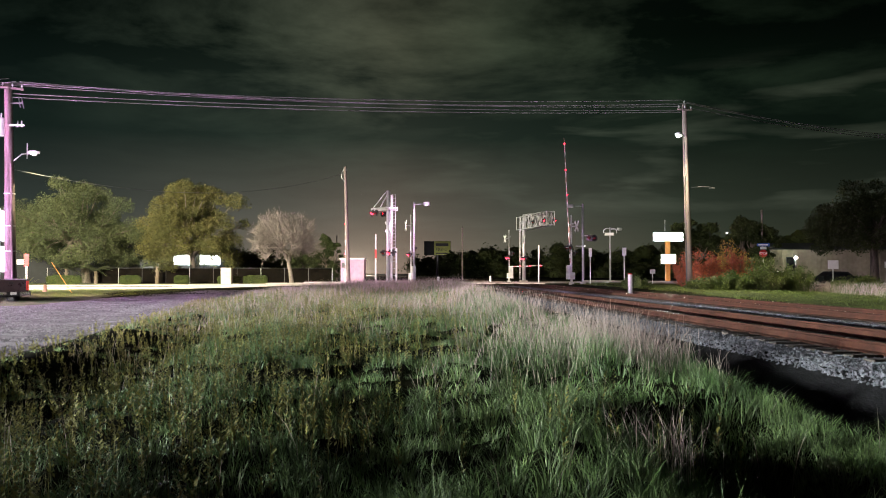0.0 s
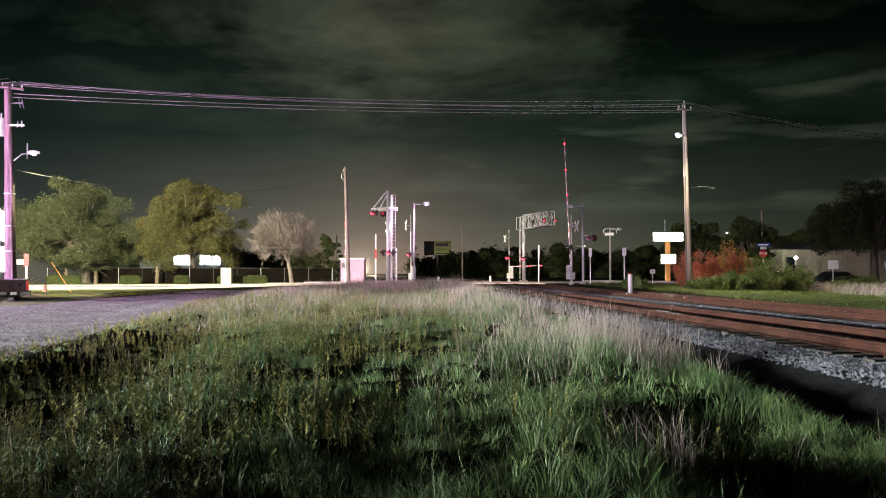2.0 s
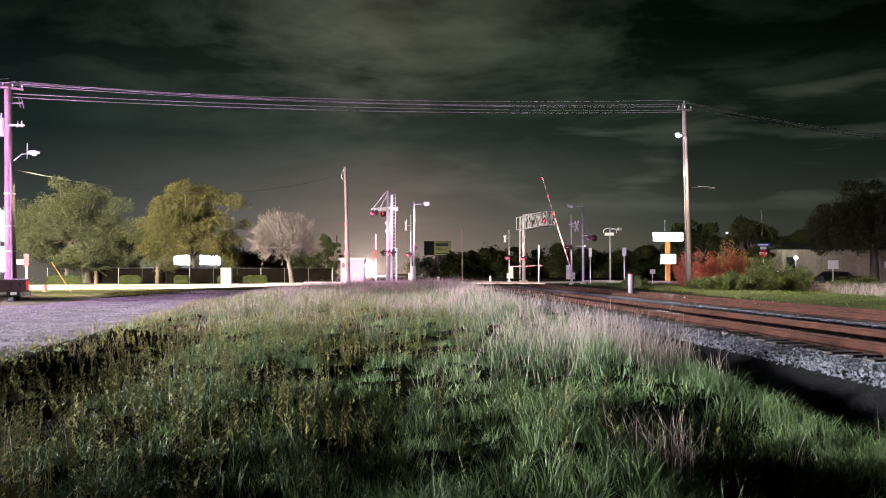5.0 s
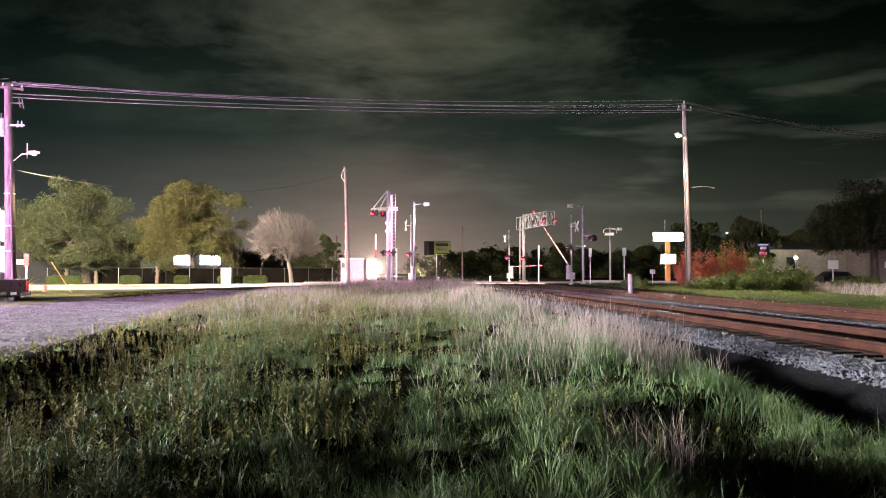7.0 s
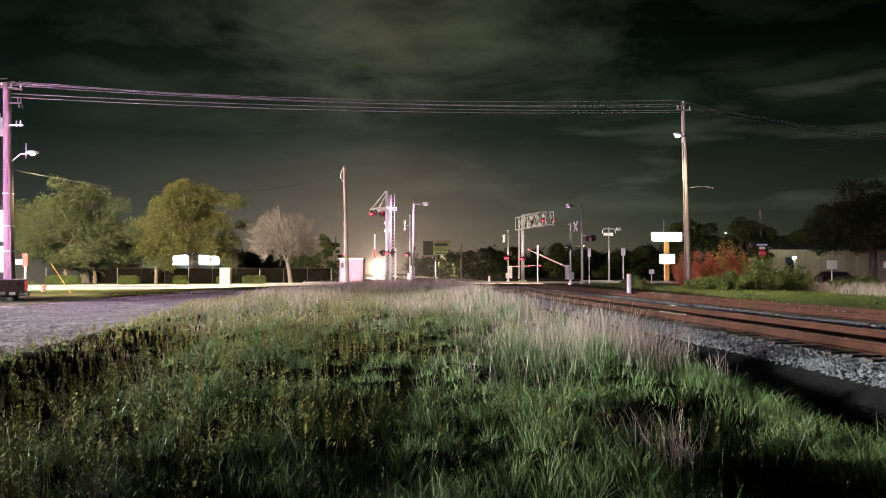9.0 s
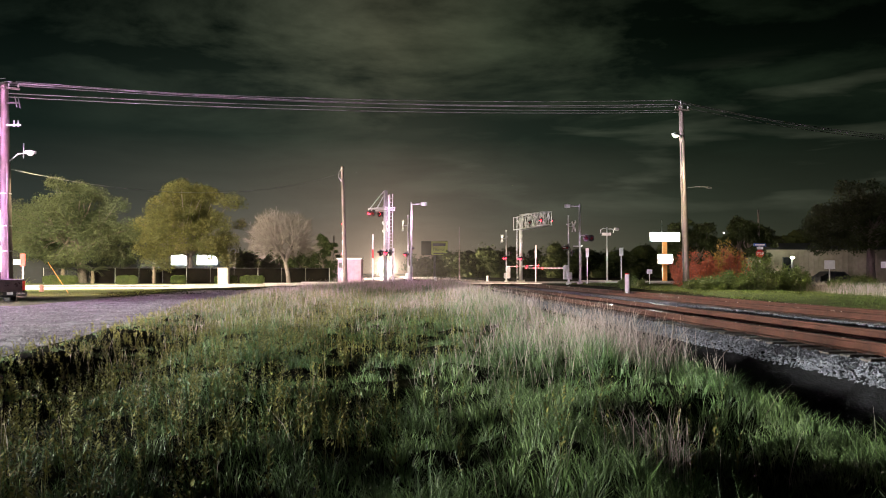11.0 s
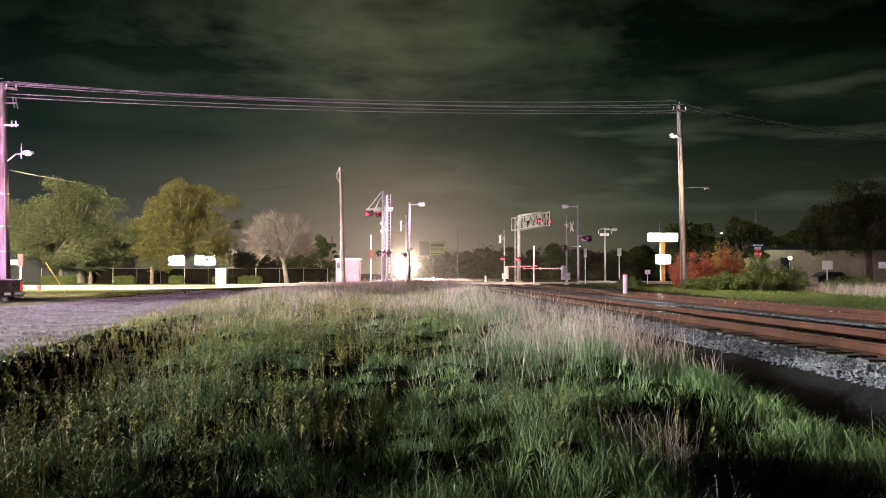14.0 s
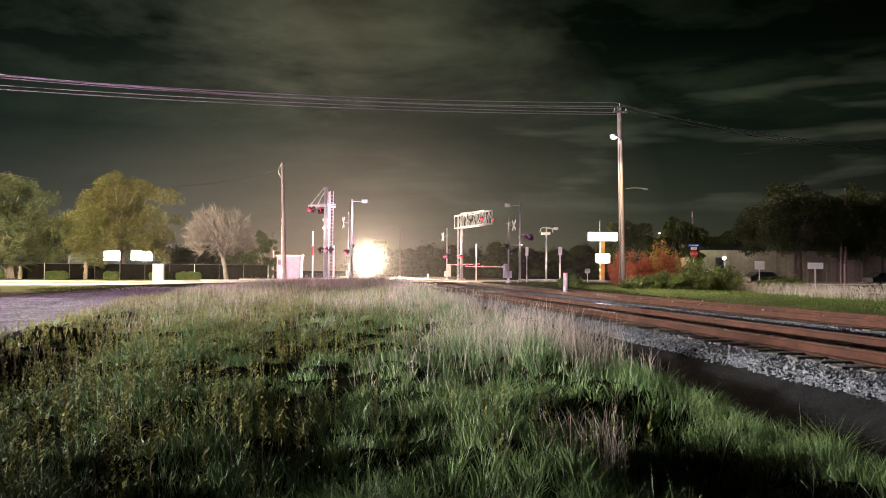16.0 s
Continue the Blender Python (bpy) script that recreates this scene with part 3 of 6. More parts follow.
def ballast_height(s):
    """Height of the ballast across the bed, s metres right of the eye's line along the tracks."""
    s = np.asarray(s, float)
    top = RAIL_Z - 0.225
    left = 1 - np.clip((5.55 - s) / 0.75, 0, 1)
    right = 1 - np.clip((s - 14.6) / 1.6, 0, 1)
    dip = -0.05 * np.exp(-((s - 9.72) / 0.75) ** 2)
    return -0.10 + (top + 0.10) * np.minimum(left, right) - dip


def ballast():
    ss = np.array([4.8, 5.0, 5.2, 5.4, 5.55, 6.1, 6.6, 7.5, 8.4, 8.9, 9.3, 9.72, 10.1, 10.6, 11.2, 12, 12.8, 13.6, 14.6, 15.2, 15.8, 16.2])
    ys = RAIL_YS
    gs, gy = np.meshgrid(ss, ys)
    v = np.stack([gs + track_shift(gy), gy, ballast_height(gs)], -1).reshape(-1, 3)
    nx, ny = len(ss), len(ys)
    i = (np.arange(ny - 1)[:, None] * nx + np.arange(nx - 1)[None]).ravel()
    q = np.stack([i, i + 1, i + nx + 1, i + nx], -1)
    tagged(new("shaded_ballast_bed", raw_mesh("shaded_ballast_bed", v, q, BALLAST_SHADE, True)), "crushed stone bed under two railway tracks, shade put into its near-black colour", "ballast", "", "structure")
    # single stones, thick near the eye
    r = np.random.RandomState(7)
    n = 115000
    y = 7 + 66 * r.rand(n) ** 1.6
    pick = r.rand(n)
    s = np.where(pick < 0.50, r.uniform(5.42, 6.75, n), np.where(pick < 0.74, r.uniform(8.5, 10.95, n), np.where(pick < 0.86, r.uniform(13.2, 16.1, n), r.uniform(6.75, 13.2, n))))
    x, z = s + track_shift(y), ballast_height(s) + r.uniform(-0.012, 0.028, n)
    size = r.uniform(0.014, 0.028, n) * (1 + 0.016 * y)
    v, f = stones(r, x, y, z, size)
    tagged(new("ballast_stone", raw_mesh("ballast_stone", v, f, STONE)), "loose angular grey ballast stones beside rusty rails", "ballast stones", "", "stuff")


def crossing_deck():
    """Concrete panels that carry the road across the rails."""
    deck = thing("crossing_deck", 0, 0, 0, "worn concrete crossing panels between the rails", "crossing panel", "", 0, "structure")
    for off in (TRACK_A, TRACK_B):
        for lo, hi in ((-GAUGE / 2 - 1.3, -GAUGE / 2 - 0.10), (-GAUGE / 2 + 0.07, GAUGE / 2 - 0.07), (GAUGE / 2 + 0.10, GAUGE / 2 + 1.3)):
            for k in range(7):
                y = 76.5 + 2.6 * k
                g = Geo()
                c = off + (lo + hi) / 2 + float(track_shift(y + 1.3))
                g.box((0, 0, 0), (hi - lo, 2.57, 0.2), 3.4, 0.02)
                part("crossing_panel", g, CONCRETE, deck, place=pose(c, y + 1.3, RAIL_Z - 0.095 - 0.01 * (k % 2)))


ballast()
track_a = railway(TRACK_A, "rusty rails on wooden ties in grey ballast")
track_b = railway(TRACK_B, "rusty second railway track beyond the first")
crossing_deck()


# ---- poles, wires and street lamps ----
def hang(p0, p1, sag, n=24):
    a, b = Vector(p0), Vector(p1)
    return [a.lerp(b, i / n) - Vector((0, 0, 4 * sag * (i / n) * (1 - i / n))) for i in range(n + 1)]


def wire(p0, p1, sag, r=0.026, label="slack bare power line between two poles", group="power lines"):
    ob = new("power_line", Geo().path(hang(p0, p1, sag), r, 5).mesh("power_line", WIRE))
    return tagged(ob, label, "power line", group)


def cobra_lamp(parent, tip, toward, lens):
    """A cobra head on a bent arm from the pole's axis to its tip."""
    t, a = Vector(tip), Vector(toward)
    mid = a.lerp(t, 0.55) + Vector((0, 0, 0.16))
    part("lamp_arm", Geo().path([a, mid, t], 0.035, 8), GALV, parent)
    d = (t - a)
    d.z = 0
    d.normalize()
    rz = math.degrees(math.atan2(d.y, d.x))
    head = part("lamp_head", Geo().box((0, 0, 0.03), (0.75, 0.32, 0.12), 0, 0.10).box((-0.05, 0, 0.11), (0.45, 0.2, 0.06), 0, 0.06), GALV, parent,
                place=pose(*(t + d * 0.3), 0, 0, rz))
    part("lens", Geo().ball((0.02, 0, -0.03), 0.17, 12, 6, 0.6), lens, head, "glowing lens")


def utility_pole(x, y, z, top, r0, r1, lean, mat, label, group="utility poles"):
    p = thing("utility_pole", x, y, z - 0.3, label, "utility pole", group)
    h = top - z + 0.3
    ks = [i / 8 for i in range(9)]
    g = Geo().path([(lean * k, 0.01 * math.sin(9 * k), h * k) for k in ks], [r0 + (r1 - r0) * k for k in ks], 14)
    part("pole_shaft", g, mat, p, smooth=True)
    return p, h


def crossarm(pole, x, z, length, rz, insulators):
    arm = part("crossarm", Geo().box((0, 0, 0), (length, 0.10, 0.12), 0, 0.01), WOODPOLE, pole, place=pose(x, -0.14, z, 0, 0, rz))
    for i in range(insulators):
        px = (i / (insulators - 1) - 0.5) * (length - 0.16)
        part("insulator", Geo().tube((px, 0, 0.06), (px, 0, 0.16), 0.02).tube((px, 0, 0.14), (px, 0, 0.19), 0.055).tube((px, 0, 0.20), (px, 0, 0.26), 0.045, 0.03), GALV, arm)


def poles():
    # the pole beside the second track, with a lit lamp
    p, h = utility_pole(15.5, 52.0, 0.5, 12.25, 0.21, 0.15, -0.25, WOODPOLE, "tall weathered wooden utility pole with a lit street lamp")
    crossarm(p, -0.25, h - 0.35, 1.0, 15, 3)
    part("pole_pin", Geo().tube((-0.25, 0, h), (-0.25, 0, h + 0.25), 0.03), GALV, p)
    cobra_lamp(p, (-0.62, -0.5, h - 2.05), (-0.2, 0, h - 2.2), LAMP_ON)
    part("lamp_bracket", Geo().path([(-0.1, 0, h - 5.3), (0.6, -0.1, h - 5.2), (1.5, -0.2, h - 5.25)], 0.018).box((1.4, -0.2, h - 5.3), (0.3, 0.08, 0.06)), DARKSTEEL, p)
    part("conduit", Geo().tube((-0.22, -0.16, 0.3), (-0.30, -0.12, h - 2.4), 0.035), DARKSTEEL, p)
    # the heavy pole at the lot
    q, h = utility_pole(-24.0, 46.0, 0.25, 12.2, 0.33, 0.20, -0.35, WOODPOLE, "thick pink-lit utility pole with crossarm, transformer and lamp")
    crossarm(q, -0.3, h - 0.25, 1.6, 35, 4)
    part("transformer", Geo().tube((-0.75, 0.1, h - 2.9), (-0.75, 0.1, h - 2.0), 0.26, 0.26, 14).tube((-0.75, 0.1, h - 2.0), (-0.75, 0.1, h - 1.9), 0.28, 0.2, 14).tube((-0.7, 0, h - 1.9), (-0.7, 0, h - 1.65), 0.04), GALV, q)
    part("fuse_bracket", Geo().box((0.2, -0.1, h - 1.1), (0.7, 0.08, 0.08)).tube((0.42, -0.1, h - 1.35), (0.3, -0.1, h - 0.75), 0.035).tube((0.6, -0.1, h - 1.4), (0.48, -0.1, h - 0.8), 0.035), DARKSTEEL, q)
    part("switch_bracket", Geo().box((0.25, -0.1, h - 2.35), (0.8, 0.08, 0.08)).tube((0.5, -0.1, h - 2.45), (0.5, -0.1, h - 2.1), 0.04).tube((0.28, -0.1, h - 2.45), (0.28, -0.1, h - 2.1), 0.04), GALV, q)
    part("antenna", Geo().tube((0.78, 0, h - 4.2), (0.78, 0, h - 3.35), 0.03), GALV, q)
    cobra_lamp(q, (1.0, -0.25, h - 3.95), (0, 0, h - 4.35), LAMP_DIM)
    for hz in (h - 6.2, h - 8.0, h - 9.4):
        part("band", Geo().tube((-0.35 * hz / h, 0, hz), (-0.35 * hz / h, 0, hz + 0.06), 0.30, 0.30, 14), GALV, q)
    part("conduit", Geo().tube((0.22, -0.26, 0.3), (-0.02, -0.2, h - 4.5), 0.06), WOODPOLE, q)
    # the thin pole by the equipment shed
    m, h = utility_pole(-8.55, 75.0, 0.55, 11.3, 0.19, 0.13, -0.36, WOODPOLE, "slim wooden utility pole beside the equipment shed")
    part("guard_loop", Geo().path([(-0.36, -0.1, h - 0.1), (-0.62, -0.1, h - 0.5), (-0.66, -0.1, h - 1.0), (-0.4, -0.1, h - 1.4)], 0.03), GALV, m)
    part("bracket", Geo().box((-0.36, 0, h - 0.3), (0.3, 0.1, 0.2)), GALV, m)
    # lines between them
    tops = [(-0.75, 0.30, 0.05), (-0.25, 0.1, 0.05), (0.25, -0.1, 0.05), (0.75, -0.3, 0.05), (0.1, 0, -0.55), (0.1, 0, -0.75)]
    ends = [(-0.45, 0.1, 0.1), (0, 0, 0.35), (0.45, -0.1, 0.1), (0.2, 0, -0.05), (0, 0, -0.3), (0, 0, -0.42)]
    for (ax, ay, az), (bx, by, bz), sag in zip(tops, ends, (0.5, 0.45, 0.55, 0.5, 0.3, 0.35)):
        wire((-24.3 + ax, 46 + ay, 12.2 + az), (15.05 + bx, 52 + by, 12.2 + bz), sag)
    for k, (bx, by, bz) in enumerate(((-0.45, 0.1, 0.1), (0, 0, 0.3), (0.45, -0.1, 0.1))):
        wire((15.05 + bx, 52 + by, 12.2 + bz), (54 + bx, 68 + by, 12.6 + bz), 1.2)
        wire((-24.3 + bx, 46 + by, 12.2 + bz), (-70 + bx, 43 + by, 12.4 + bz), 1.2)
    wire((-24.0, 46, 7.4), (-9.0, 75, 10.7), 1.55, 0.012, "drooping service cable to the slim pole", "service cables")
    # unseen pole behind the eye, added for the lamp that brightens the crossing
    b, h = utility_pole(-27.3, -8.9, 0.0, 10.5, 0.18, 0.13, 0.0, WOODPOLE, "added unseen pole with a fill lamp behind the eye")
    cobra_lamp(b, (1.3, 0.9, h - 1.0), (0, 0, h - 1.4), LAMP_ON)
    # unseen pole, assumed, for the lamp on the trees
    d, h = utility_pole(-47.4, 47.2, 0.25, 12.5, 0.18, 0.13, 0.0, WOODPOLE, "assumed unseen pole with a street lamp beside the road")
    # unseen pole added to carry the grass lamp
    e, he = utility_pole(-79.4, 9.2, 0.05, 9.5, 0.18, 0.13, 0.0, WOODPOLE, "added unseen pole with a lamp beyond the gravel lot")
    cobra_lamp(e, (1.3, 0.8, he - 1.0), (0, 0, he - 1.4), LAMP_ON)
    cobra_lamp(d, (1.3, 0.8, h - 1.0), (0, 0, h - 1.4), LAMP_ON)


poles()


# ---- level crossing signals ----
def flasher(parent, x, y, z, rz, lit, name="flasher"):
    """A round black backplate with hood and red lens, facing its own -y."""
    f = part(name, Geo().tube((0, 0, 0), (0, 0.04, 0), 0.30, 0.30, 18).tube((0, 0.02, 0), (0, 0.2, 0), 0.13, 0.09, 12), BLACK, parent, place=pose(x, y, z, 0, 0, rz))
    hood = Geo()
    for i in range(9):
        a0, a1 = math.pi * i / 9, math.pi * (i + 1) / 9
        p = [(0.155 * math.cos(a), yy, 0.155 * math.sin(a)) for a in (a0, a1) for yy in (0.0, -0.24)]
        o = [(0.17 * math.cos(a), yy, 0.17 * math.sin(a)) for a in (a0, a1) for yy in (0.0, -0.24)]
        hood.poly(p + o, [(0, 1, 3, 2), (4, 6, 7, 5), (1, 5, 7, 3)])
    part("hood", hood, BLACK, f)
    part("lens", Geo().ball((0, -0.03, 0), 0.15, 12, 8), RED_ON if lit else LENS_OFF, f, "red signal lens")
    return f


def flasher_pair(parent, x, y, z, rz, lit=(True, True)):
    d = Vector((math.cos(radians(rz)), math.sin(radians(rz)), 0))
    part("crossbar", Geo().tube(Vector((x, y, z)) - d * 0.42 + Vector((0, 0.12, 0)), Vector((x, y, z)) + d * 0.42 + Vector((0, 0.12, 0)), 0.03), GALV, parent)
    for s, on in ((-0.40, lit[0]), (0.40, lit[1])):
        flasher(parent, x + d.x * s, y + d.y * s, z, rz, on)


def crossbuck(parent, z, rz, y=-0.12):
    for a in (45, -45):
        part("crossbuck_blade", Geo().box((0, 0, 0), (1.22, 0.02, 0.23), 0, 0.0), WHITE, parent, place=pose(0, y - 0.01 * (a > 0), z, 0, 0, rz) @ pose(0, 0, 0, 0, a, 0))


def gate_mast(x, y, z, rz, label, lit=(True, True), top=5.0):
    """A crossing signal mast whose road side faces its own -y; rz turns it."""
    g = thing("crossing_signal", x, y, z, label, "crossing signal", "crossing signals", rz)
    part("mast", Geo().tube((0, 0, 0), (0, 0, top), 0.075, 0.06, 12).ball((0, 0, top), 0.075, 10, 5), GALV, g, smooth=True)
    part("base", Geo().tube((0, 0, -0.1), (0, 0, 0.12), 0.24, 0.22, 12).tube((0, 0, 0.1), (0, 0, 0.45), 0.11, 0.09, 12), GALV, g)
    crossbuck(g, top - 0.95, 0, -0.5)
    part("crossbuck_bracket", Geo().tube((0, 0, top - 0.95), (0, -0.5, top - 0.95), 0.03), GALV, g)
    flasher_pair(g, 0, -0.15, 2.75, 0, lit)
    flasher_pair(g, 0, 0.25, 3.25, 180, (False, False))
    part("side_bracket", Geo().box((0.05, 0, top - 0.75), (1.0, 0.06, 0.06)), GALV, g)
    part("gate_mechanism", Geo().box((0, 0.22, 1.25), (0.52, 0.42, 0.66), 0, 0.05).box((0, 0.22, 1.62), (0.4, 0.36, 0.08), 0, 0.05), GALV, g)
    for s in (-0.42, 0.42):
        part("counterweight", Geo().box((s, 0.1, 0.7), (0.16, 0.5, 0.62), 0, 0.03), GALV, g)
    return g


def arm_parts(arm, length, lights):
    """A striped gate arm that lies along its own +z from the pivot at the origin."""
    n = int(length / 0.45)
    for i in range(n):
        a, b = i * length / n, (i + 1) * length / n
        w0 = 0.07 - 0.048 * a / length
        part("stripe", Geo().box((0, 0, (a + b) / 2), (0.05, 2 * w0, b - a)), FADED if i % 2 else WHITE, arm)
    for f in lights:
        part("arm_light", Geo().tube((-0.06, 0, length * f), (0.06, 0, length * f), 0.07, 0.07, 10), RED_SMALL, arm, "small red warning lamp")


def cantilever(x, y, z, rz, reach, lit, label, top, lo, hi, behind, faces):
    """A lattice cantilever: mast at the origin, arm along its own +y."""
    c = thing("cantilever_signal", x, y, z, label, "crossing signal", "cantilever signals", rz)
    part("mast", Geo().tube((0, 0, 0), (0, 0, top), 0.19, 0.16, 14), GALV, c, smooth=True)
    part("rear_post", Geo().tube((0, -0.45, 0), (0, -0.45, top - 0.4), 0.07), GALV, c)
    part("base", Geo().box((0, -0.2, 0.05), (0.7, 0.9, 0.3)), CONCRETE, c)
    ladder = Geo()
    for s in (-0.2, 0.2):
        ladder.tube((0.35, -0.35 + s, 0.3), (0.35, -0.35 + s, top - 0.3), 0.03, 0.03, 6)
    for k in range(int((top - 0.8) / 0.3)):
        ladder.tube((0.35, -0.55, 0.5 + 0.3 * k), (0.35, -0.15, 0.5 + 0.3 * k), 0.016, 0.016, 5)
    part("ladder", ladder, GALV, c)
    w = 0.45
    for sx in (-w, w):
        for zz in (lo, hi):
            part("chord", Geo().tube((sx, -behind, zz), (sx, reach, zz), 0.06), GALV, c)
    n = max(4, int(reach / 0.95))
    for sx in (-w, w):
        for k in range(n):
            a, b = reach * k / n, reach * (k + 1) / n
            part("brace", Geo().tube((sx, a, lo if k % 2 else hi), (sx, b, hi if k % 2 else lo), 0.04, 0.04, 6), GALV, c)
            part("brace", Geo().tube((sx, b, lo), (sx, b, hi), 0.035, 0.035, 6), GALV, c)
    for k in range(n + 1):
        part("walkway_bar", Geo().tube((-w, reach * k / n, lo), (w, reach * k / n, lo), 0.025, 0.025, 6), GALV, c)
    part("walkway", Geo().box((0, reach / 2, lo + 0.05), (0.6, reach, 0.03)), GALV, c)
    for sx in (-0.12, 0.12):
        part("tie_rod", Geo().tube((sx, 0.1, top - 0.05), (sx * 3, reach * 0.97, hi), 0.045), GALV, c)
    part("rear_frame", Geo().path([(-w, -behind, lo), (w, -behind, lo), (w, -behind, hi), (-w, -behind, hi), (-w, -behind, lo)], 0.045), GALV, c)
    part("end_frame", Geo().path([(-w, reach, lo), (w, reach, lo), (w, reach, hi), (-w, reach, hi), (-w, reach, lo)], 0.035), GALV, c)
    # lamps under the tip and on the mast
    for yy, on in ((reach - 0.3, lit), (reach * 0.55, False)):
        for face in (90, -90):
            flasher(c, 0.55 if face == 90 else -0.55, yy, lo + (0.55 if behind > 1 else -0.2), face, on)
    flasher_pair(c, 0.05, -0.25, 2.75, 90, faces[0])
    flasher_pair(c, -0.05, 0.25, 2.75, -90, faces[1])
    crossbuck(c, 5.0, 90, 0.0)
    return c


def luminaire(x, y, z, h, rz, label):
    p = thing("street_lamp", x, y, z, label, "street lamp", "crossing lamps", rz)
    part("pole_shaft", Geo().tube((0, 0, 0), (0, 0, h), 0.10, 0.075, 12).ball((0, 0, h), 0.08, 8, 4), GALV, p, smooth=True)
    part("base", Geo().box((0, 0, 0.1), (0.4, 0.4, 0.3), 0, 0.05), CONCRETE, p)
    part("lamp_arm", Geo().tube((0, 0, h - 0.15), (0.9, 0, h - 0.12), 0.035), GALV, p)
    head = part("lamp_head", Geo().box((1.08, 0, h - 0.12), (0.50, 0.36, 0.26), 0, 0.06), GALV, p)
    part("lens", Geo().box((1.08, 0, h - 0.265), (0.36, 0.26, 0.03), 0, 0.03), WHITE, head, "unlit frosted lens")
    return p


def crossing_signals():
    global GATE_ARM
    gate_mast(11.5, 74.0, 0.66, 102.7, "crossing signal mast with flashers, crossbuck and swinging gate", (False, False), 6.1)
    GATE_ARM = new("gate_arm")
    tagged(GATE_ARM, "long red and white striped gate arm with red lamps", "gate arm", "gate arms")
    arm_parts(GATE_ARM, 12.1, (0.555, 0.75, 0.955))
    # far gate, its arm already lowered across the far lanes
    gate_mast(7.6, 95.0, 0.62, -77.3, "far crossing signal mast with lit red flashers", (True, True), 5.9)
    lowered = new("gate_arm")
    lowered.matrix_basis = Matrix(((1, 0, 0, 7.6), (0, 1, 0, 94.6), (0, 0, 1, 2.35), (0, 0, 0, 1))) @ pose(0, 0, 0, 0, 0, -70) @ pose(0, 0, 0, -88, 0, 0) @ pose(0, 0, 0, 0, 0, 0)
    tagged(lowered, "lowered striped gate arm with red lamps", "gate arm", "gate arms")
    arm_parts(lowered, 4.2, (0.3, 0.62, 0.95))
    gate_mast(-3.0, 77.5, 0.62, -77.3, "crossing signal mast with gate mechanism near the tracks", (True, False), 6.4)
    raised = new("gate_arm")
    raised.matrix_basis = pose(-9.45, 80.0, 1.5, 2, 0, 0)
    tagged(raised, "raised gate arm with red lamps behind the slim pole", "gate arm", "gate arms")
    arm_parts(raised, 6.6, (0.30, 0.74))
    part("gate_post", Geo().tube((0, 0, -1.0), (0, 0, 0.4), 0.07).box((0, 0, 0), (0.3, 0.3, 0.5), 0, 0.04), GALV, raised)
    cantilever(-4.7, 71.0, 0.60, 40, 1.9, True, "galvanised bracket signal mast with ladder beside the road", 8.1, 6.42, 6.62, 0.7, ((False, False), (False, True)))
    cantilever(9.5, 97.0, 0.60, 192.7, 9.0, True, "far lattice cantilever signal with lit red flashers", 7.9, 6.15, 7.6, 1.4, ((True, True), (False, False)))
    luminaire(-2.42, 69.0, 0.55, 6.95, -10, "tall galvanised lamp post with a boxy unlit head")
    post = luminaire(12.1, 71.5, 0.60, 6.95, 180, "galvanised lamp post carrying a pair of dark flashers")
    part("flasher_bracket", Geo().tube((0, 0, 4.25), (-0.75, 0, 4.25), 0.035).tube((0, 0, 3.35), (0.6, 0, 3.35), 0.035), GALV, post)
    flasher(post, -0.55, 0.1, 4.05, 150, False)
    flasher(post, -1.0, -0.1, 4.05, 200, False)
    tall = luminaire(18.6, 92.0, 0.45, 6.2, 0, "galvanised post with a hooked crossbar behind the crossing")
    part("crossbar", Geo().path([(-0.75, 0, 5.6), (-0.7, 0, 5.95), (-0.45, 0, 6.15), (0.45, 0, 6.15), (0.7, 0, 5.95), (0.75, 0, 5.6)], 0.04), GALV, tall)
    part("signal_box", Geo().box((-0.1, -0.15, 5.5), (1.0, 0.25, 0.3), 0, 0.04), WHITE, tall)


def marker(x, y, z, h, w, head, label, category="sign post"):
    """A slim post with an optional plate: head is (width, height, material)."""
    p = thing("sign_post", x, y, z, label, category)
    part("post", Geo().box((0, 0, h / 2 - 0.1), (w, w * 0.7, h + 0.2), 0, 0.01), WHITE, p)
    if head:
        part("plate", Geo().box((0, -0.05, h - head[1] / 2 + 0.05), (head[0], 0.02, head[1]), 0, 0.0), head[2], p)
    return p


crossing_signals()
# ---- trees and plants ----
def leaves(rng, centres, count, spread, size, squash=0.8):
    """Small bent leaf sprays around the given centres, as quads."""
    c = np.array(centres)[rng.randint(0, len(centres), count)]
    off = rng.normal(0, 1, (count, 3)) * spread * np.array((1, 1, squash))
    pos = c + off
    a = rng.normal(0, 1, (count, 3))
    a /= np.linalg.norm(a, axis=1)[:, None]
    b = np.cross(a, rng.normal(0, 1, (count, 3)))
    b /= np.linalg.norm(b, axis=1)[:, None]
    s = (size * rng.uniform(0.55, 1.4, count))[:, None]
    v = np.stack([pos - a * s, pos + b * s * 0.45, pos + a * s, pos - b * s * 0.45], 1)
    return v.reshape(-1, 3), np.arange(count * 4).reshape(-1, 4)


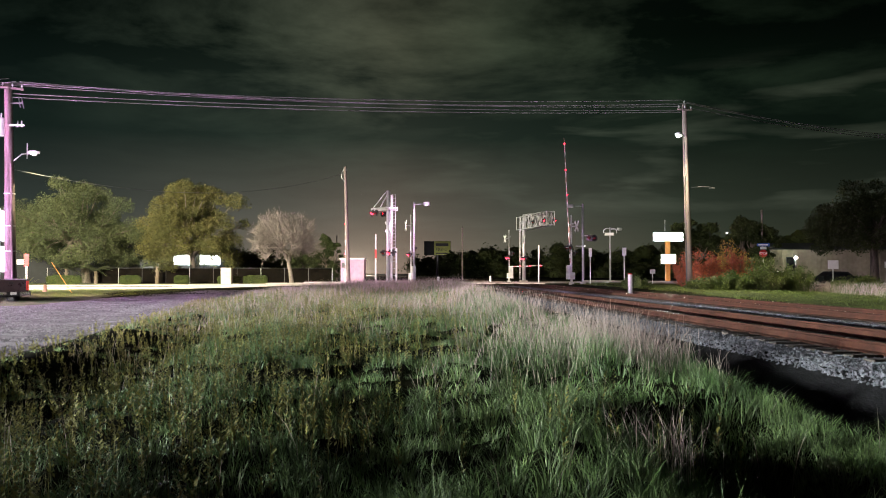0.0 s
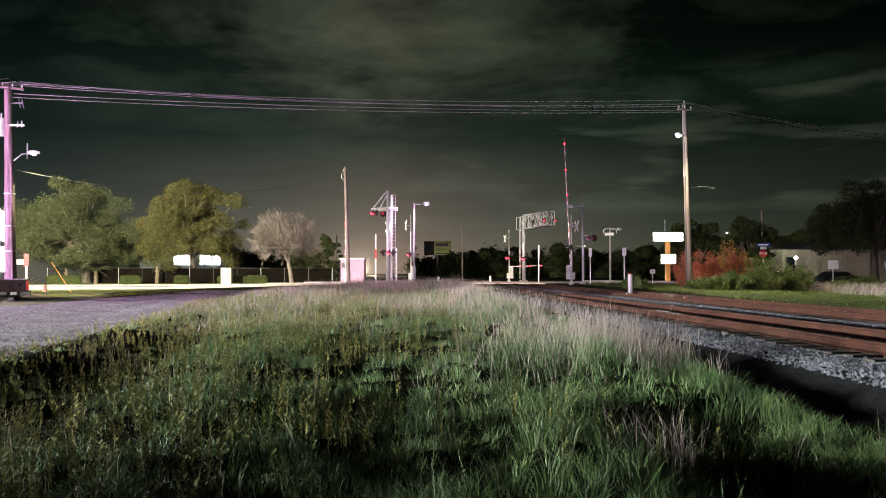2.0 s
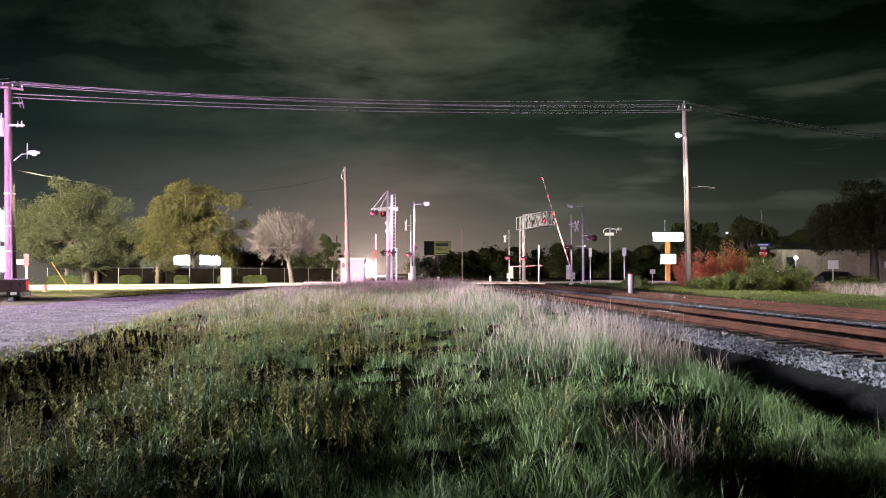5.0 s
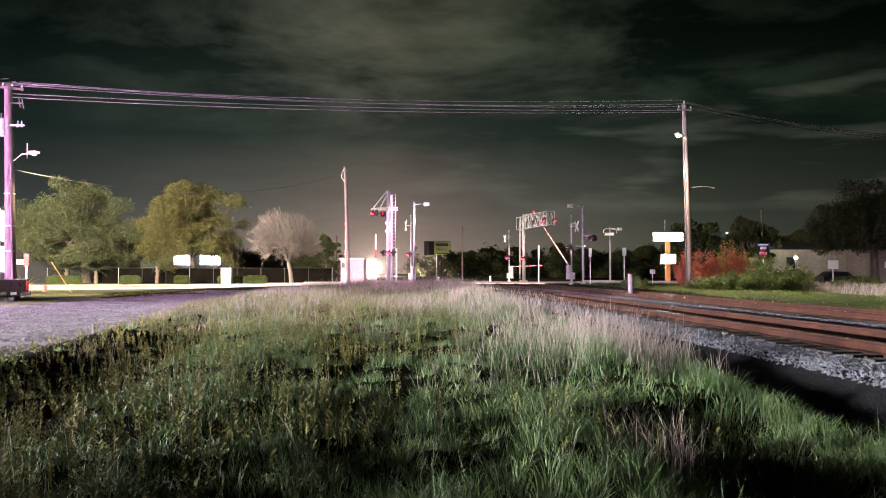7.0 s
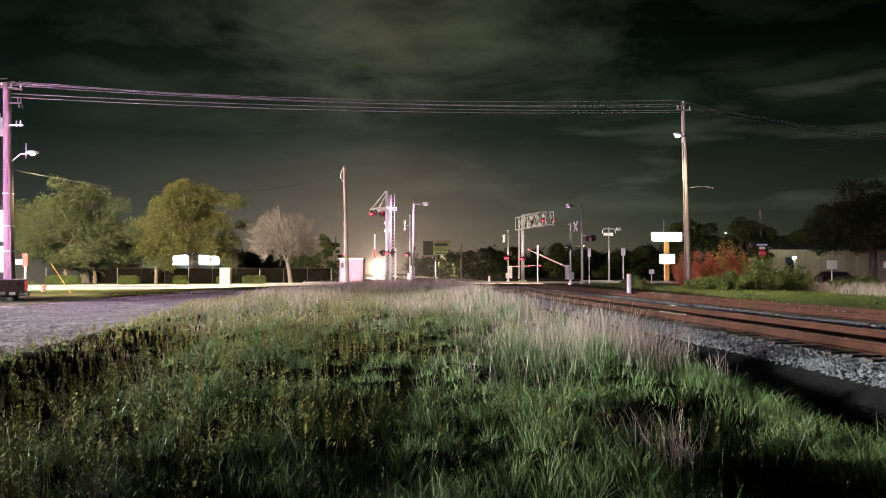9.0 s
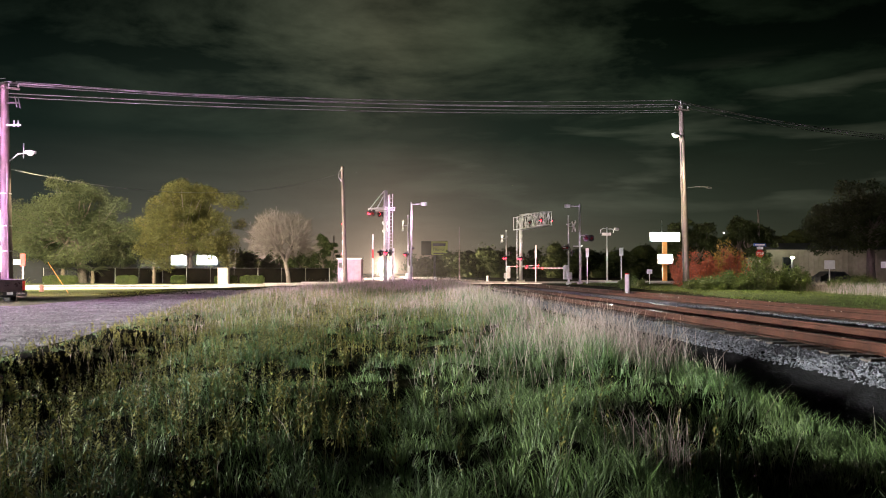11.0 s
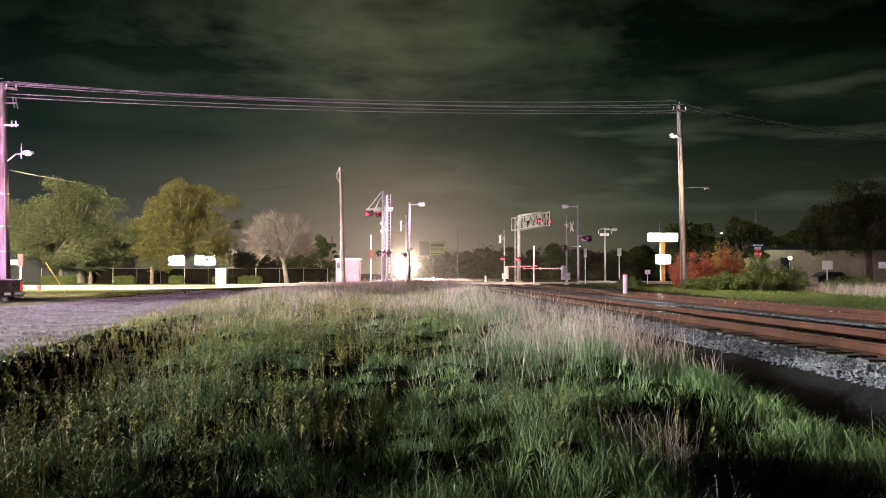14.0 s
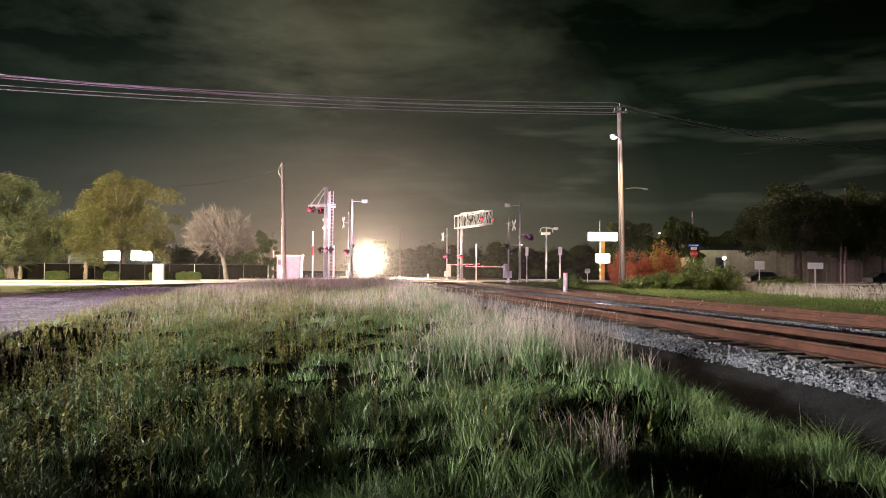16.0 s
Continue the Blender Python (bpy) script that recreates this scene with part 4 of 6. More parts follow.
def crown_points(rng, n, rx, ry, rz, lobes):
    """Clump centres spread over a lobed dome, most of them near its skin; heights are counted from the dome's middle."""
    pts = []
    while len(pts) < n:
        d = rng.normal(0, 1, 3)
        d /= np.linalg.norm(d)
        if d[2] < -0.62:
            continue
        a = math.atan2(d[1], d[0])
        swell = 1 + 0.13 * math.sin(lobes * a + 1.3) + 0.10 * math.sin(2 * a + 4 * d[2]) + rng.normal(0, 0.05)
        k = swell * (0.52 + 0.48 * rng.rand() ** 0.6)
        p = (d[0] * rx * k, d[1] * ry * k, d[2] * rz * k)
        if all((p[0] - q[0]) ** 2 + (p[1] - q[1]) ** 2 + 1.6 * (p[2] - q[2]) ** 2 > (0.20 * rx) ** 2 for q in pts) or rng.rand() < 0.04:
            pts.append(p)
    return pts


def tree(x, y, z, height, trunk, radius, width, leaf_mat, bark, seed, label, clumps=70, leaf_count=60000, leaf_size=0.12, skirt=0.2, shift=0.0,
         lobes=3, twigs=0, group="trees"):
    """A forked trunk, a bent limb to every clump of the crown, and leaf sprays heaped on each clump. skirt: how low the crown hangs, as a part of its height."""
    t = thing("tree", x, y, z, label, "tree", group)
    r = np.random.RandomState(seed)
    low = trunk * (1 - skirt)
    rz = (height - low) / 1.62
    mid = height - rz
    ends = [Vector((px + shift, py, mid + pz)) for px, py, pz in crown_points(r, clumps, width / 2, width / 2, rz, lobes)]
    g = Geo()
    fork = Vector((shift * 0.35, 0, trunk))
    g.path([(0, 0, -0.2), (0.03, 0, 0.25), (shift * 0.12, 0.05, trunk * 0.55), fork], [radius * 1.6, radius * 1.15, radius, radius * 0.92], 10)
    heads = [fork + Vector((math.cos(a) * width * 0.15, math.sin(a) * width * 0.15, (height - trunk) * r.uniform(0.16, 0.34))) for a in np.arange(6) * 1.047 + r.uniform(0, 1)]
    for h in heads:
        g.path([fork, fork.lerp(h, 0.5) + Vector((0, 0, 0.25)), h], [radius * 0.62, radius * 0.5, radius * 0.40], 7)
    for e in ends:
        h = min(heads, key=lambda q: (q - e).length)
        bend = h.lerp(e, 0.5) + Vector((*r.normal(0, 0.25, 2), 0.35 * r.rand()))
        g.path([h, bend, e], [radius * 0.34, radius * 0.2, max(0.014, radius * 0.07)], 5)
        for k in range(twigs):
            out = (e - Vector((shift * 0.6, 0, mid - rz * 0.5))).normalized()
            base = bend.lerp(e, r.uniform(0.1, 1.0))
            way = (out + Vector(r.normal(0, 0.42, 3))).normalized()
            ln = width * r.uniform(0.06, 0.15)
            m1 = base + way * ln * 0.5 + Vector(r.normal(0, 0.06, 3))
            tip = base + way * ln + Vector((0, 0, 0.10 * ln))
            g.path([base, m1, tip], [0.024, 0.018, 0.012], 3)
            for j in range(2):
                side = (way + Vector(r.normal(0, 0.55, 3))).normalized()
                g.tube(m1, m1 + side * ln * r.uniform(0.35, 0.6), 0.015, 0.010, 3)
    me = bpy.data.meshes.new("trunk")
    me.from_pydata(g.v, [], g.f)
    me.materials.append(bark)
    new("trunk", me).parent = t
    if leaf_count:
        v, f = heap(r, ends, leaf_count, width * 0.105, leaf_size)
        v[:, 2] = np.maximum(v[:, 2], 0.3)
        new("crown", raw_mesh("crown", v, f, leaf_mat)).parent = t
    return t


def heap(r, ends, count, spread, size):
    """Leaf sprays heaped into ragged drooping clumps, each clump of its own size."""
    c = np.array([tuple(e) for e in ends])
    big = r.uniform(0.55, 1.3, len(c))
    i = r.choice(len(c), count, p=big ** 2 / (big ** 2).sum())
    d = r.normal(0, 1, (count, 3))
    d /= np.linalg.norm(d, axis=1)[:, None]
    k = (0.35 + 0.65 * r.rand(count) ** 0.5) * (1 + 0.35 * np.sin(5 * d[:, 0] + 3.1 * i) * np.cos(4 * d[:, 1] + 1.7 * i)) * big[i] * spread
    pos = c[i] + d * k[:, None] * np.array((1.15, 1.15, 0.72))
    pos[:, 2] -= 0.22 * (k / spread) ** 2 * spread * (np.hypot(d[:, 0], d[:, 1]) ** 2)
    a = r.normal(0, 1, (count, 3))
    a /= np.linalg.norm(a, axis=1)[:, None]
    b = np.cross(a, r.normal(0, 1, (count, 3)))
    b /= np.linalg.norm(b, axis=1)[:, None]
    sz = (size * r.uniform(0.55, 1.4, count))[:, None]
    v = np.stack([pos - a * sz, pos + b * sz * 0.5, pos + a * sz, pos - b * sz * 0.5], 1)
    return v.reshape(-1, 3), np.arange(count * 4).reshape(-1, 4)


def hedge(x, y, z, w, d, h, seed):
    """A clipped bush: stems, and leaves packed on a rounded block."""
    t = thing("hedge", x, y, z, "low clipped green hedge bush by the fence", "hedge", "hedges")
    r = np.random.RandomState(seed)
    g = Geo()
    for k in range(9):
        px = r.uniform(-0.35, 0.35) * w
        g.tube((px * 0.7, 0, -0.05), (px, r.uniform(-0.3, 0.3) * d, h * 0.8), 0.02, 0.008, 4)
    part("stems", g, BARK, t)
    n = int(2600 * w)
    p = r.uniform(-1, 1, (n, 3))
    q = (np.abs(p) ** 4).sum(1) ** 0.25
    p = p / q[:, None] * (0.86 + 0.16 * r.rand(n))[:, None]
    pos = p * np.array((w / 2, d / 2, h / 2)) + np.array((0, 0, h / 2))
    pos += 0.04 * np.sin(7 * pos[:, [1, 0, 0]] + seed)
    a = r.normal(0, 1, (n, 3))
    a /= np.linalg.norm(a, axis=1)[:, None]
    b = np.cross(a, r.normal(0, 1, (n, 3)))
    b /= np.linalg.norm(b, axis=1)[:, None]
    v = np.stack([pos - a * 0.06, pos + b * 0.035, pos + a * 0.06, pos - b * 0.035], 1).reshape(-1, 3)
    v[:, 2] = np.maximum(v[:, 2], 0.0)
    new("foliage", raw_mesh("foliage", v, np.arange(n * 4).reshape(-1, 4), BUSH)).parent = t


def yucca(x, y, z, h, seed):
    """Stiff pointed leaves in a burst."""
    t = thing("yucca", x, y, z, "spiky pale yucca beside the thick pole", "yucca")
    r = random.Random(seed)
    part("stem", Geo().tube((0, 0, -0.05), (0, 0, h * 0.35), 0.09, 0.07), TRUNKPALM, t)
    for k in range(46):
        a, up, ln = r.uniform(0, 6.283), r.uniform(-0.15, 1.45), h * r.uniform(0.55, 0.8)
        d, w = Vector((math.cos(a) * math.cos(up), math.sin(a) * math.cos(up), math.sin(up))), Vector((-math.sin(a), math.cos(a), 0)) * 0.028
        p, m, e = Vector((0, 0, h * 0.33)), Vector((0, 0, h * 0.33)) + d * ln * 0.5, Vector((0, 0, h * 0.33)) + d * ln + Vector((0, 0, -0.10 * ln))
        lift = Vector((0, 0, 0.012))
        part("leaf", Geo().poly([p - w * 0.6, p + w * 0.6, m + w, m - lift, m - w, e], [(0, 1, 2, 3), (0, 3, 4), (3, 2, 5), (4, 3, 5)]), VERGE, t)


def palm(x, y, z, h, reach, seed):
    """A shaggy short palm: ringed trunk and feathered fronds."""
    t = thing("palm", x, y, z, "short shaggy palm in front of the fence", "palm", "palms")
    r = random.Random(seed)
    g = Geo().path([(0, 0, -0.1), (0.04, 0, h * 0.5), (0, 0, h)], [0.24, 0.19, 0.16], 10)
    for k in range(26):
        a, zz = r.uniform(0, 6.283), r.uniform(0.1, 0.95) * h
        g.tube((0.17 * math.cos(a), 0.17 * math.sin(a), zz), (0.32 * math.cos(a), 0.32 * math.sin(a), zz + 0.16), 0.03, 0.008, 4)
    part("trunk", g, TRUNKPALM, t)
    for k in range(15):
        a, up = 2 * math.pi * k / 15 + r.uniform(-.2, .2), r.uniform(0.1, 1.2)
        out, side = Vector((math.cos(a), math.sin(a), 0)), Vector((-math.sin(a), math.cos(a), 0))
        f, spine = Geo(), []
        for i in range(9):
            q = i / 8
            spine.append(Vector((0, 0, h)) + out * reach * q * math.cos(up * (1 - 0.5 * q)) + Vector((0, 0, reach * (math.sin(up) * q - 0.55 * q * q))))
        f.path(spine, 0.018, 3)
        for i in range(1, 9):
            for sgn in (-1, 1):
                for jj in (0.0, 0.5):
                    b = spine[i - 1].lerp(spine[i], jj + 0.4)
                    ln = reach * 0.34 * math.sin(math.pi * (0.12 + 0.8 * i / 9))
                    e = b + side * sgn * ln * 0.8 + out * ln * 0.5 - Vector((0, 0, 0.35 * ln))
                    f.poly([b - out * 0.03, b + out * 0.03, e], [(0, 1, 2)])
        part("frond", f, LEAF, t)


def shrub(x, y, z, w, h, mat, seed, label, count=2600, size=0.09, upright=0.0, name="shrub", category="shrub"):
    """A bush of stems and leaves with an uneven outline."""
    t = thing(name, x, y, z, label, category, "shrubs")
    r = np.random.RandomState(seed)
    n = 46
    a, rad = r.uniform(0, 6.283, n), np.sqrt(r.rand(n)) * w / 2
    hh = h * (0.45 + 0.55 * r.rand(n)) * (1 - 0.45 * (rad / (w / 2)) ** 2)
    g = Geo()
    tips = []
    for i in range(n):
        p0 = (rad[i] * 0.6 * math.cos(a[i]), rad[i] * 0.6 * math.sin(a[i]), -0.05)
        p1 = (rad[i] * math.cos(a[i]), rad[i] * math.sin(a[i]), hh[i])
        g.tube(p0, p1, 0.016, 0.006, 4)
        for k in np.linspace(0.25, 1, 7):
            tips.append([p0[j] + (p1[j] - p0[j]) * k for j in range(3)])
    part("stems", g, BARK, t)
    v, f = leaves(r, tips, count, max(0.07, w * 0.045), size)
    v[:, 2] = np.maximum(v[:, 2], 0.0)
    ob = new("foliage", raw_mesh("foliage", v, f, mat))
    ob.parent = t
    return t


def blades(name, x, y, z, h, w, lean, mat, rng, label, category, segs=3, heads=0.0, toward=None):
    """Curved tapering blades, each a strip of its own; all in one mesh."""
    n = len(x)
    a = rng.uniform(0, 6.283, n) if toward is None else toward
    dx, dy = np.cos(a), np.sin(a)
    turn = rng.uniform(0, 6.283, n)
    sx, sy = np.cos(turn), np.sin(turn)
    rows = []
    for k in range(segs + 1):
        t = k / segs
        off = lean * h * t * t
        px, py = x + dx * off, y + dy * off
        pz = z + h * (t - 0.25 * np.minimum(lean, 1) * t * t)
        ww = w * (1 - 0.92 * t) if not heads else w * (0.45 + heads * max(0, t - 0.55) * (1.05 - t) * 9)
        if k == segs:
            rows.append(np.stack([px, py, pz], -1)[:, None])
        else:
            rows.append(np.stack([np.stack([px - sx * ww, py - sy * ww, pz], -1), np.stack([px + sx * ww, py + sy * ww, pz], -1)], 1))
    v = np.concatenate(rows, 1)
    m = 2 * segs + 1
    tri = []
    for k in range(segs - 1):
        tri += [(2 * k, 2 * k + 1, 2 * k + 3), (2 * k, 2 * k + 3, 2 * k + 2)]
    tri.append((2 * segs - 2, 2 * segs - 1, 2 * segs))
    f = (np.array(tri)[None] + (np.arange(n) * m)[:, None, None]).reshape(-1, 3)
    return tagged(new(name, raw_mesh(name, v.reshape(-1, 3), f, mat)), label, category, "", "stuff")


def rough(x, y):
    """1 on the rough grass between the lot and the ditch."""
    s = x - track_shift(y)
    return (x > lot_edge(y) + 0.1 * wave(y, 0 * y, 3, 5)) & (s < 4.45 + 0.2 * wave(y, 0 * y, 2.5, 6)) & (road_side(x, y) < -ROAD_HALF - 1.5)


def trodden(x, y):
    """Plants stay low beside the lot."""
    return 0.42 + 0.58 * smooth(x - lot_edge(y), 0.3, 4.0)


def scatter(rng, n, y0, y1, power=1.8):
    y = y0 + (y1 - y0) * rng.rand(n) ** power
    lo, hi = lot_edge(y), 4.5 + track_shift(y)
    lo, hi = np.maximum(lo, -0.62 * y - 2.0), np.minimum(hi, 0.62 * y + 2.0)
    x = lo + (hi - lo) * rng.rand(n)
    return x, y


def meadow():
    r = np.random.RandomState(21)
    # green grass in tufts that lean out from their middles, with bare dark gaps between
    cx, cy = scatter(r, 15500, 2.6, 66, 1.85)
    cover = 0.9 * wave(cx, cy, 1.5, 31) + 0.6 * wave(cx, cy, 3.4, 33) + 0.10 * np.clip(cx + 0.5, -2, 3) + 0.25 * smooth(cy, 16, 34)
    k = rough(cx, cy) & (cover + r.normal(0, .08, len(cx)) > -0.34)
    cx, cy, cover = cx[k], cy[k], cover[k]
    n = len(cx)
    per = r.randint(12, 27, n)
    i = np.repeat(np.arange(n), per)
    rad = np.repeat(r.uniform(0.03, 0.11, n) * (1 + 0.03 * cy), per) * np.sqrt(r.rand(len(i)))
    a = r.uniform(0, 6.283, len(i))
    x, y = cx[i] + rad * np.cos(a), cy[i] + rad * np.sin(a)
    tall = r.uniform(0.13, 0.30, n) * (1 + 0.9 * np.clip(cover, -0.3, 0.8))
    h = tall[i] * r.uniform(0.55, 1.2, len(i)) * (1 + 0.004 * y) * trodden(x, y)
    blades("grass", x, y, land(x, y) - 0.02, h, (0.0026 + 0.0032 * r.rand(len(x))) * (1 + 0.04 * y), 0.3 + 0.7 * r.rand(len(x)), GRASS, r,
           "long green grass in uneven tufts", "grass", 2, 0.0, a + r.normal(0, 0.7, len(a)))
    # the same grass goes on round and behind the eye
    x, y = -7 + 11 * r.rand(16000), -9 + 11.8 * r.rand(16000)
    k = x - track_shift(y) < 4.3
    x, y = x[k], y[k]
    blades("grass", x, y, land(x, y) - 0.02, 0.10 + 0.22 * r.rand(len(x)), 0.004 + 0.004 * r.rand(len(x)), 0.3 + 0.6 * r.rand(len(x)), GRASS, r,
           "green grass underfoot", "grass", 2)
    # a taller belt along the lip of the ditch
    y = 4.5 + 34 * r.rand(15000) ** 1.3
    s = 3.75 + 0.75 * r.rand(15000) + 0.15 * wave(y, 0 * y, 2.5, 6)
    x = s + track_shift(y)
    blades("bank_grass", x, y, land(x, y) - 0.02, 0.12 + 0.16 * r.rand(len(x)), (0.003 + 0.003 * r.rand(len(x))) * (1 + 0.035 * y), 0.2 + 0.6 * r.rand(len(x)), GRASS, r,
           "taller green grass along the lip of the ditch", "grass", 2)
    # leafy weeds: stalks with small leaves, thick on the lot's side
    x, y = scatter(r, 5600, 3.0, 40, 1.5)
    k = rough(x, y) & (wave(x, y, 0.9, 41) + 0.22 - 0.24 * (x + 1.0) + r.normal(0, .25, len(x)) > 0.15)
    x, y = x[k], y[k]
    n, per = len(x), 30
    h = (0.30 + 0.42 * r.rand(n)) * trodden(x, y)
    t = np.tile(np.linspace(0.15, 1, per), n)
    X, Y, H = np.repeat(x, per), np.repeat(y, per), np.repeat(h, per)
    bend, ang = np.repeat(r.uniform(0, .25, n), per), np.repeat(r.uniform(0, 6.283, n), per)
    px, py = X + np.cos(ang) * bend * H * t * t, Y + np.sin(ang) * bend * H * t * t
    pz = land(X, Y) + H * t
    a = r.uniform(0, 6.283, n * per)
    ln = (0.016 + 0.020 * (1 - t)) * r.uniform(0.7, 1.4, n * per) * (1 + 0.02 * Y)
    d = np.stack([np.cos(a), np.sin(a), r.uniform(0.1, 1.1, n * per)], -1)
    s = np.stack([-np.sin(a), np.cos(a), 0 * a], -1) * (ln * 0.32)[:, None]
    p = np.stack([px, py, pz], -1)
    v = np.stack([p, p + d * ln[:, None] * 0.55 + s, p + d * ln[:, None] * 1.15, p + d * ln[:, None] * 0.55 - s], 1)
    tagged(new("weeds", raw_mesh("weeds", v.reshape(-1, 3), np.arange(n * per * 4).reshape(-1, 4), WEED)), "knee-high leafy weeds with tiny seed heads", "weeds", "", "stuff")
    blades("weed_stems", x, y, land(x, y), h, np.full(n, 0.004), r.uniform(0, .25, n), WEED, r, "thin stems of leafy weeds", "weeds")
    # dry stalks: along the bank of the ditch, on the mound and in loose clumps
    x, y = scatter(r, 80000, 5, 66, 1.2)
    sdist = x - track_shift(y)
    want = 0.6 * np.exp(-((sdist - 3.3) / 0.9) ** 2) * smooth(y, 9.5, 14) + 0.75 * smooth(y, 16, 34) * np.clip(0.85 + 1.6 * wave(x, y, 0.8, 58), 0.15, 1.2) + 0.012 + 0.22 * (wave(x, y, 1.2, 51) > 0.33) * smooth(y, 6, 14)
    k = rough(x, y) & (r.rand(len(x)) < want * 0.55)
    x, y = x[k], y[k]
    h = (0.36 + 0.5 * r.rand(len(x))) * (0.9 + 0.4 * wave(x, y, 1.1, 57)) * trodden(x, y)
    blades("dry_grass", x, y, land(x, y) - 0.02, h, (0.0019 + 0.0014 * r.rand(len(x))) * (1 + 0.045 * y), 0.15 + 0.45 * r.rand(len(x)) ** 2, STRAW, r,
           "tall pale dry grass stalks", "dry grass", 3, 0.5)


def clump(x, y, n, h, spread, seed, label):
    """A single clump of long dry stalks."""
    r = np.random.RandomState(seed)
    px, py = x + r.normal(0, spread, n), y + r.normal(0, spread, n)
    blades("grass_clump", px, py, land(px, py) - 0.02, h * (0.55 + 0.45 * r.rand(n)), np.full(n, 0.0028) * (1 + 0.04 * y), 0.1 + 0.55 * r.rand(n) ** 1.5, STRAW, r, label, "dry grass", 5, 0.35)


def verge():
    """Grass on the far side of the tracks and on the mown strips."""
    r = np.random.RandomState(61)
    n = 60000
    y = 16 + 64 * r.rand(n) ** 1.2
    s = 15.9 + 15 * r.rand(n)
    x = s + track_shift(y)
    k = (road_side(x, y) < -ROAD_HALF - 1)
    x, y, s = x[k], y[k], s[k]
    h = (0.05 + 0.10 * r.rand(len(x))) * (1 + 0.9 * smooth(wave(x, y, 0.9, 72), 0.1, 0.5))
    blades("verge_grass", x, y, land(x, y) - 0.02, h, (0.008 + 0.007 * r.rand(len(x))) * (1 + 0.02 * y), 0.4 + 0.5 * r.rand(len(x)), TURFBLADE, r,
           "bright green grass on the verge beyond the tracks", "grass", 2)
    y = 26 + 30 * r.rand(9000)
    x = 21.5 + 10 * r.rand(9000) + track_shift(y) + (y - 26) * 0.12
    h = 0.45 + 0.45 * r.rand(9000)
    k = wave(x, y, 0.6, 71) + r.normal(0, .3, 9000) > -0.1
    blades("verge_dry_grass", x[k], y[k], land(x[k], y[k]) - 0.02, h[k], np.full(k.sum(), 0.008), 0.2 + 0.4 * r.rand(k.sum()), STRAW, r,
           "tall tan dry grass on the verge", "dry grass", 4, 0.5)
    n = 15000
    x, y = -19 - 32 * r.rand(n), 37 + 27 * r.rand(n)
    k = road_side(x, y) < -ROAD_HALF - 0.7
    x, y = x[k], y[k]
    blades("mown_grass", x, y, land(x, y), 0.04 + 0.07 * r.rand(len(x)), np.full(len(x), 0.012), 0.5 + 0 * x, VERGE, r, "short mown grass strip beside the lot", "grass", 2)


meadow()
for cx, cy, count, tall, wide in ((1.75, 6.2, 75, 0.72, 0.10), (1.5, 6.35, 26, 0.6, 0.12)):
    clump(cx, cy, count, tall, wide, int(cx * 40), "loose clump of pale dry stalks in green grass")
clump(3.75, 10.9, 40, 0.5, 0.14, 85, "pinkish seed heads on the bank of the ditch")
for cx, cy, count, tall, wide in ((3.0, 11.7, 170, 0.85, 0.32), (2.55, 12.4, 170, 0.95, 0.32), (3.25, 12.8, 150, 0.85, 0.3), (2.2, 13.6, 190, 0.95, 0.45),
                                  (3.45, 15.3, 170, 1.0, 0.4), (3.2, 17.0, 190, 1.05, 0.5), (1.7, 15.6, 150, 0.9, 0.5), (2.6, 20.5, 190, 1.05, 0.6), (1.9, 24.5, 200, 1.05, 0.7)):
    clump(cx, cy, count, tall, wide, int(cx * 40), "dense clump of tall pale grass by the ditch")
verge()


def dock_plant(x, y, seed):
    """A broad-leaved weed: a rosette of long curved leaves."""
    r = random.Random(seed)
    p = thing("broadleaf_weed", x, y, float(land(x, y)), "broad-leaved green weed standing in the grass", "weed")
    for k in range(9):
        a, ln, up = 2 * math.pi * k / 9 + r.uniform(-.3, .3), r.uniform(0.20, 0.34), r.uniform(0.7, 1.4)
        g, rows = Geo(), []
        for i in range(6):
            t = i / 5
            out, h = ln * t * math.cos(up * (1 - 0.4 * t)), ln * t * math.sin(up) * (1 - 0.35 * t * t)
            w = 0.045 * math.sin(math.pi * (0.08 + 0.9 * t))
            for s, dz in ((-1, 0.012), (0, 0), (1, 0.012)):
                rows.append((out * math.cos(a) - s * w * math.sin(a), out * math.sin(a) + s * w * math.cos(a), h + dz + 0.04))
        g.poly(rows, [(3 * i + j, 3 * i + j + 1, 3 * i + j + 4, 3 * i + j + 3) for i in range(5) for j in range(2)])
        part("leaf", g, BUSH, p, smooth=True)


dock_plant(2.42, 5.5, 1)
dock_plant(2.75, 5.75, 2)


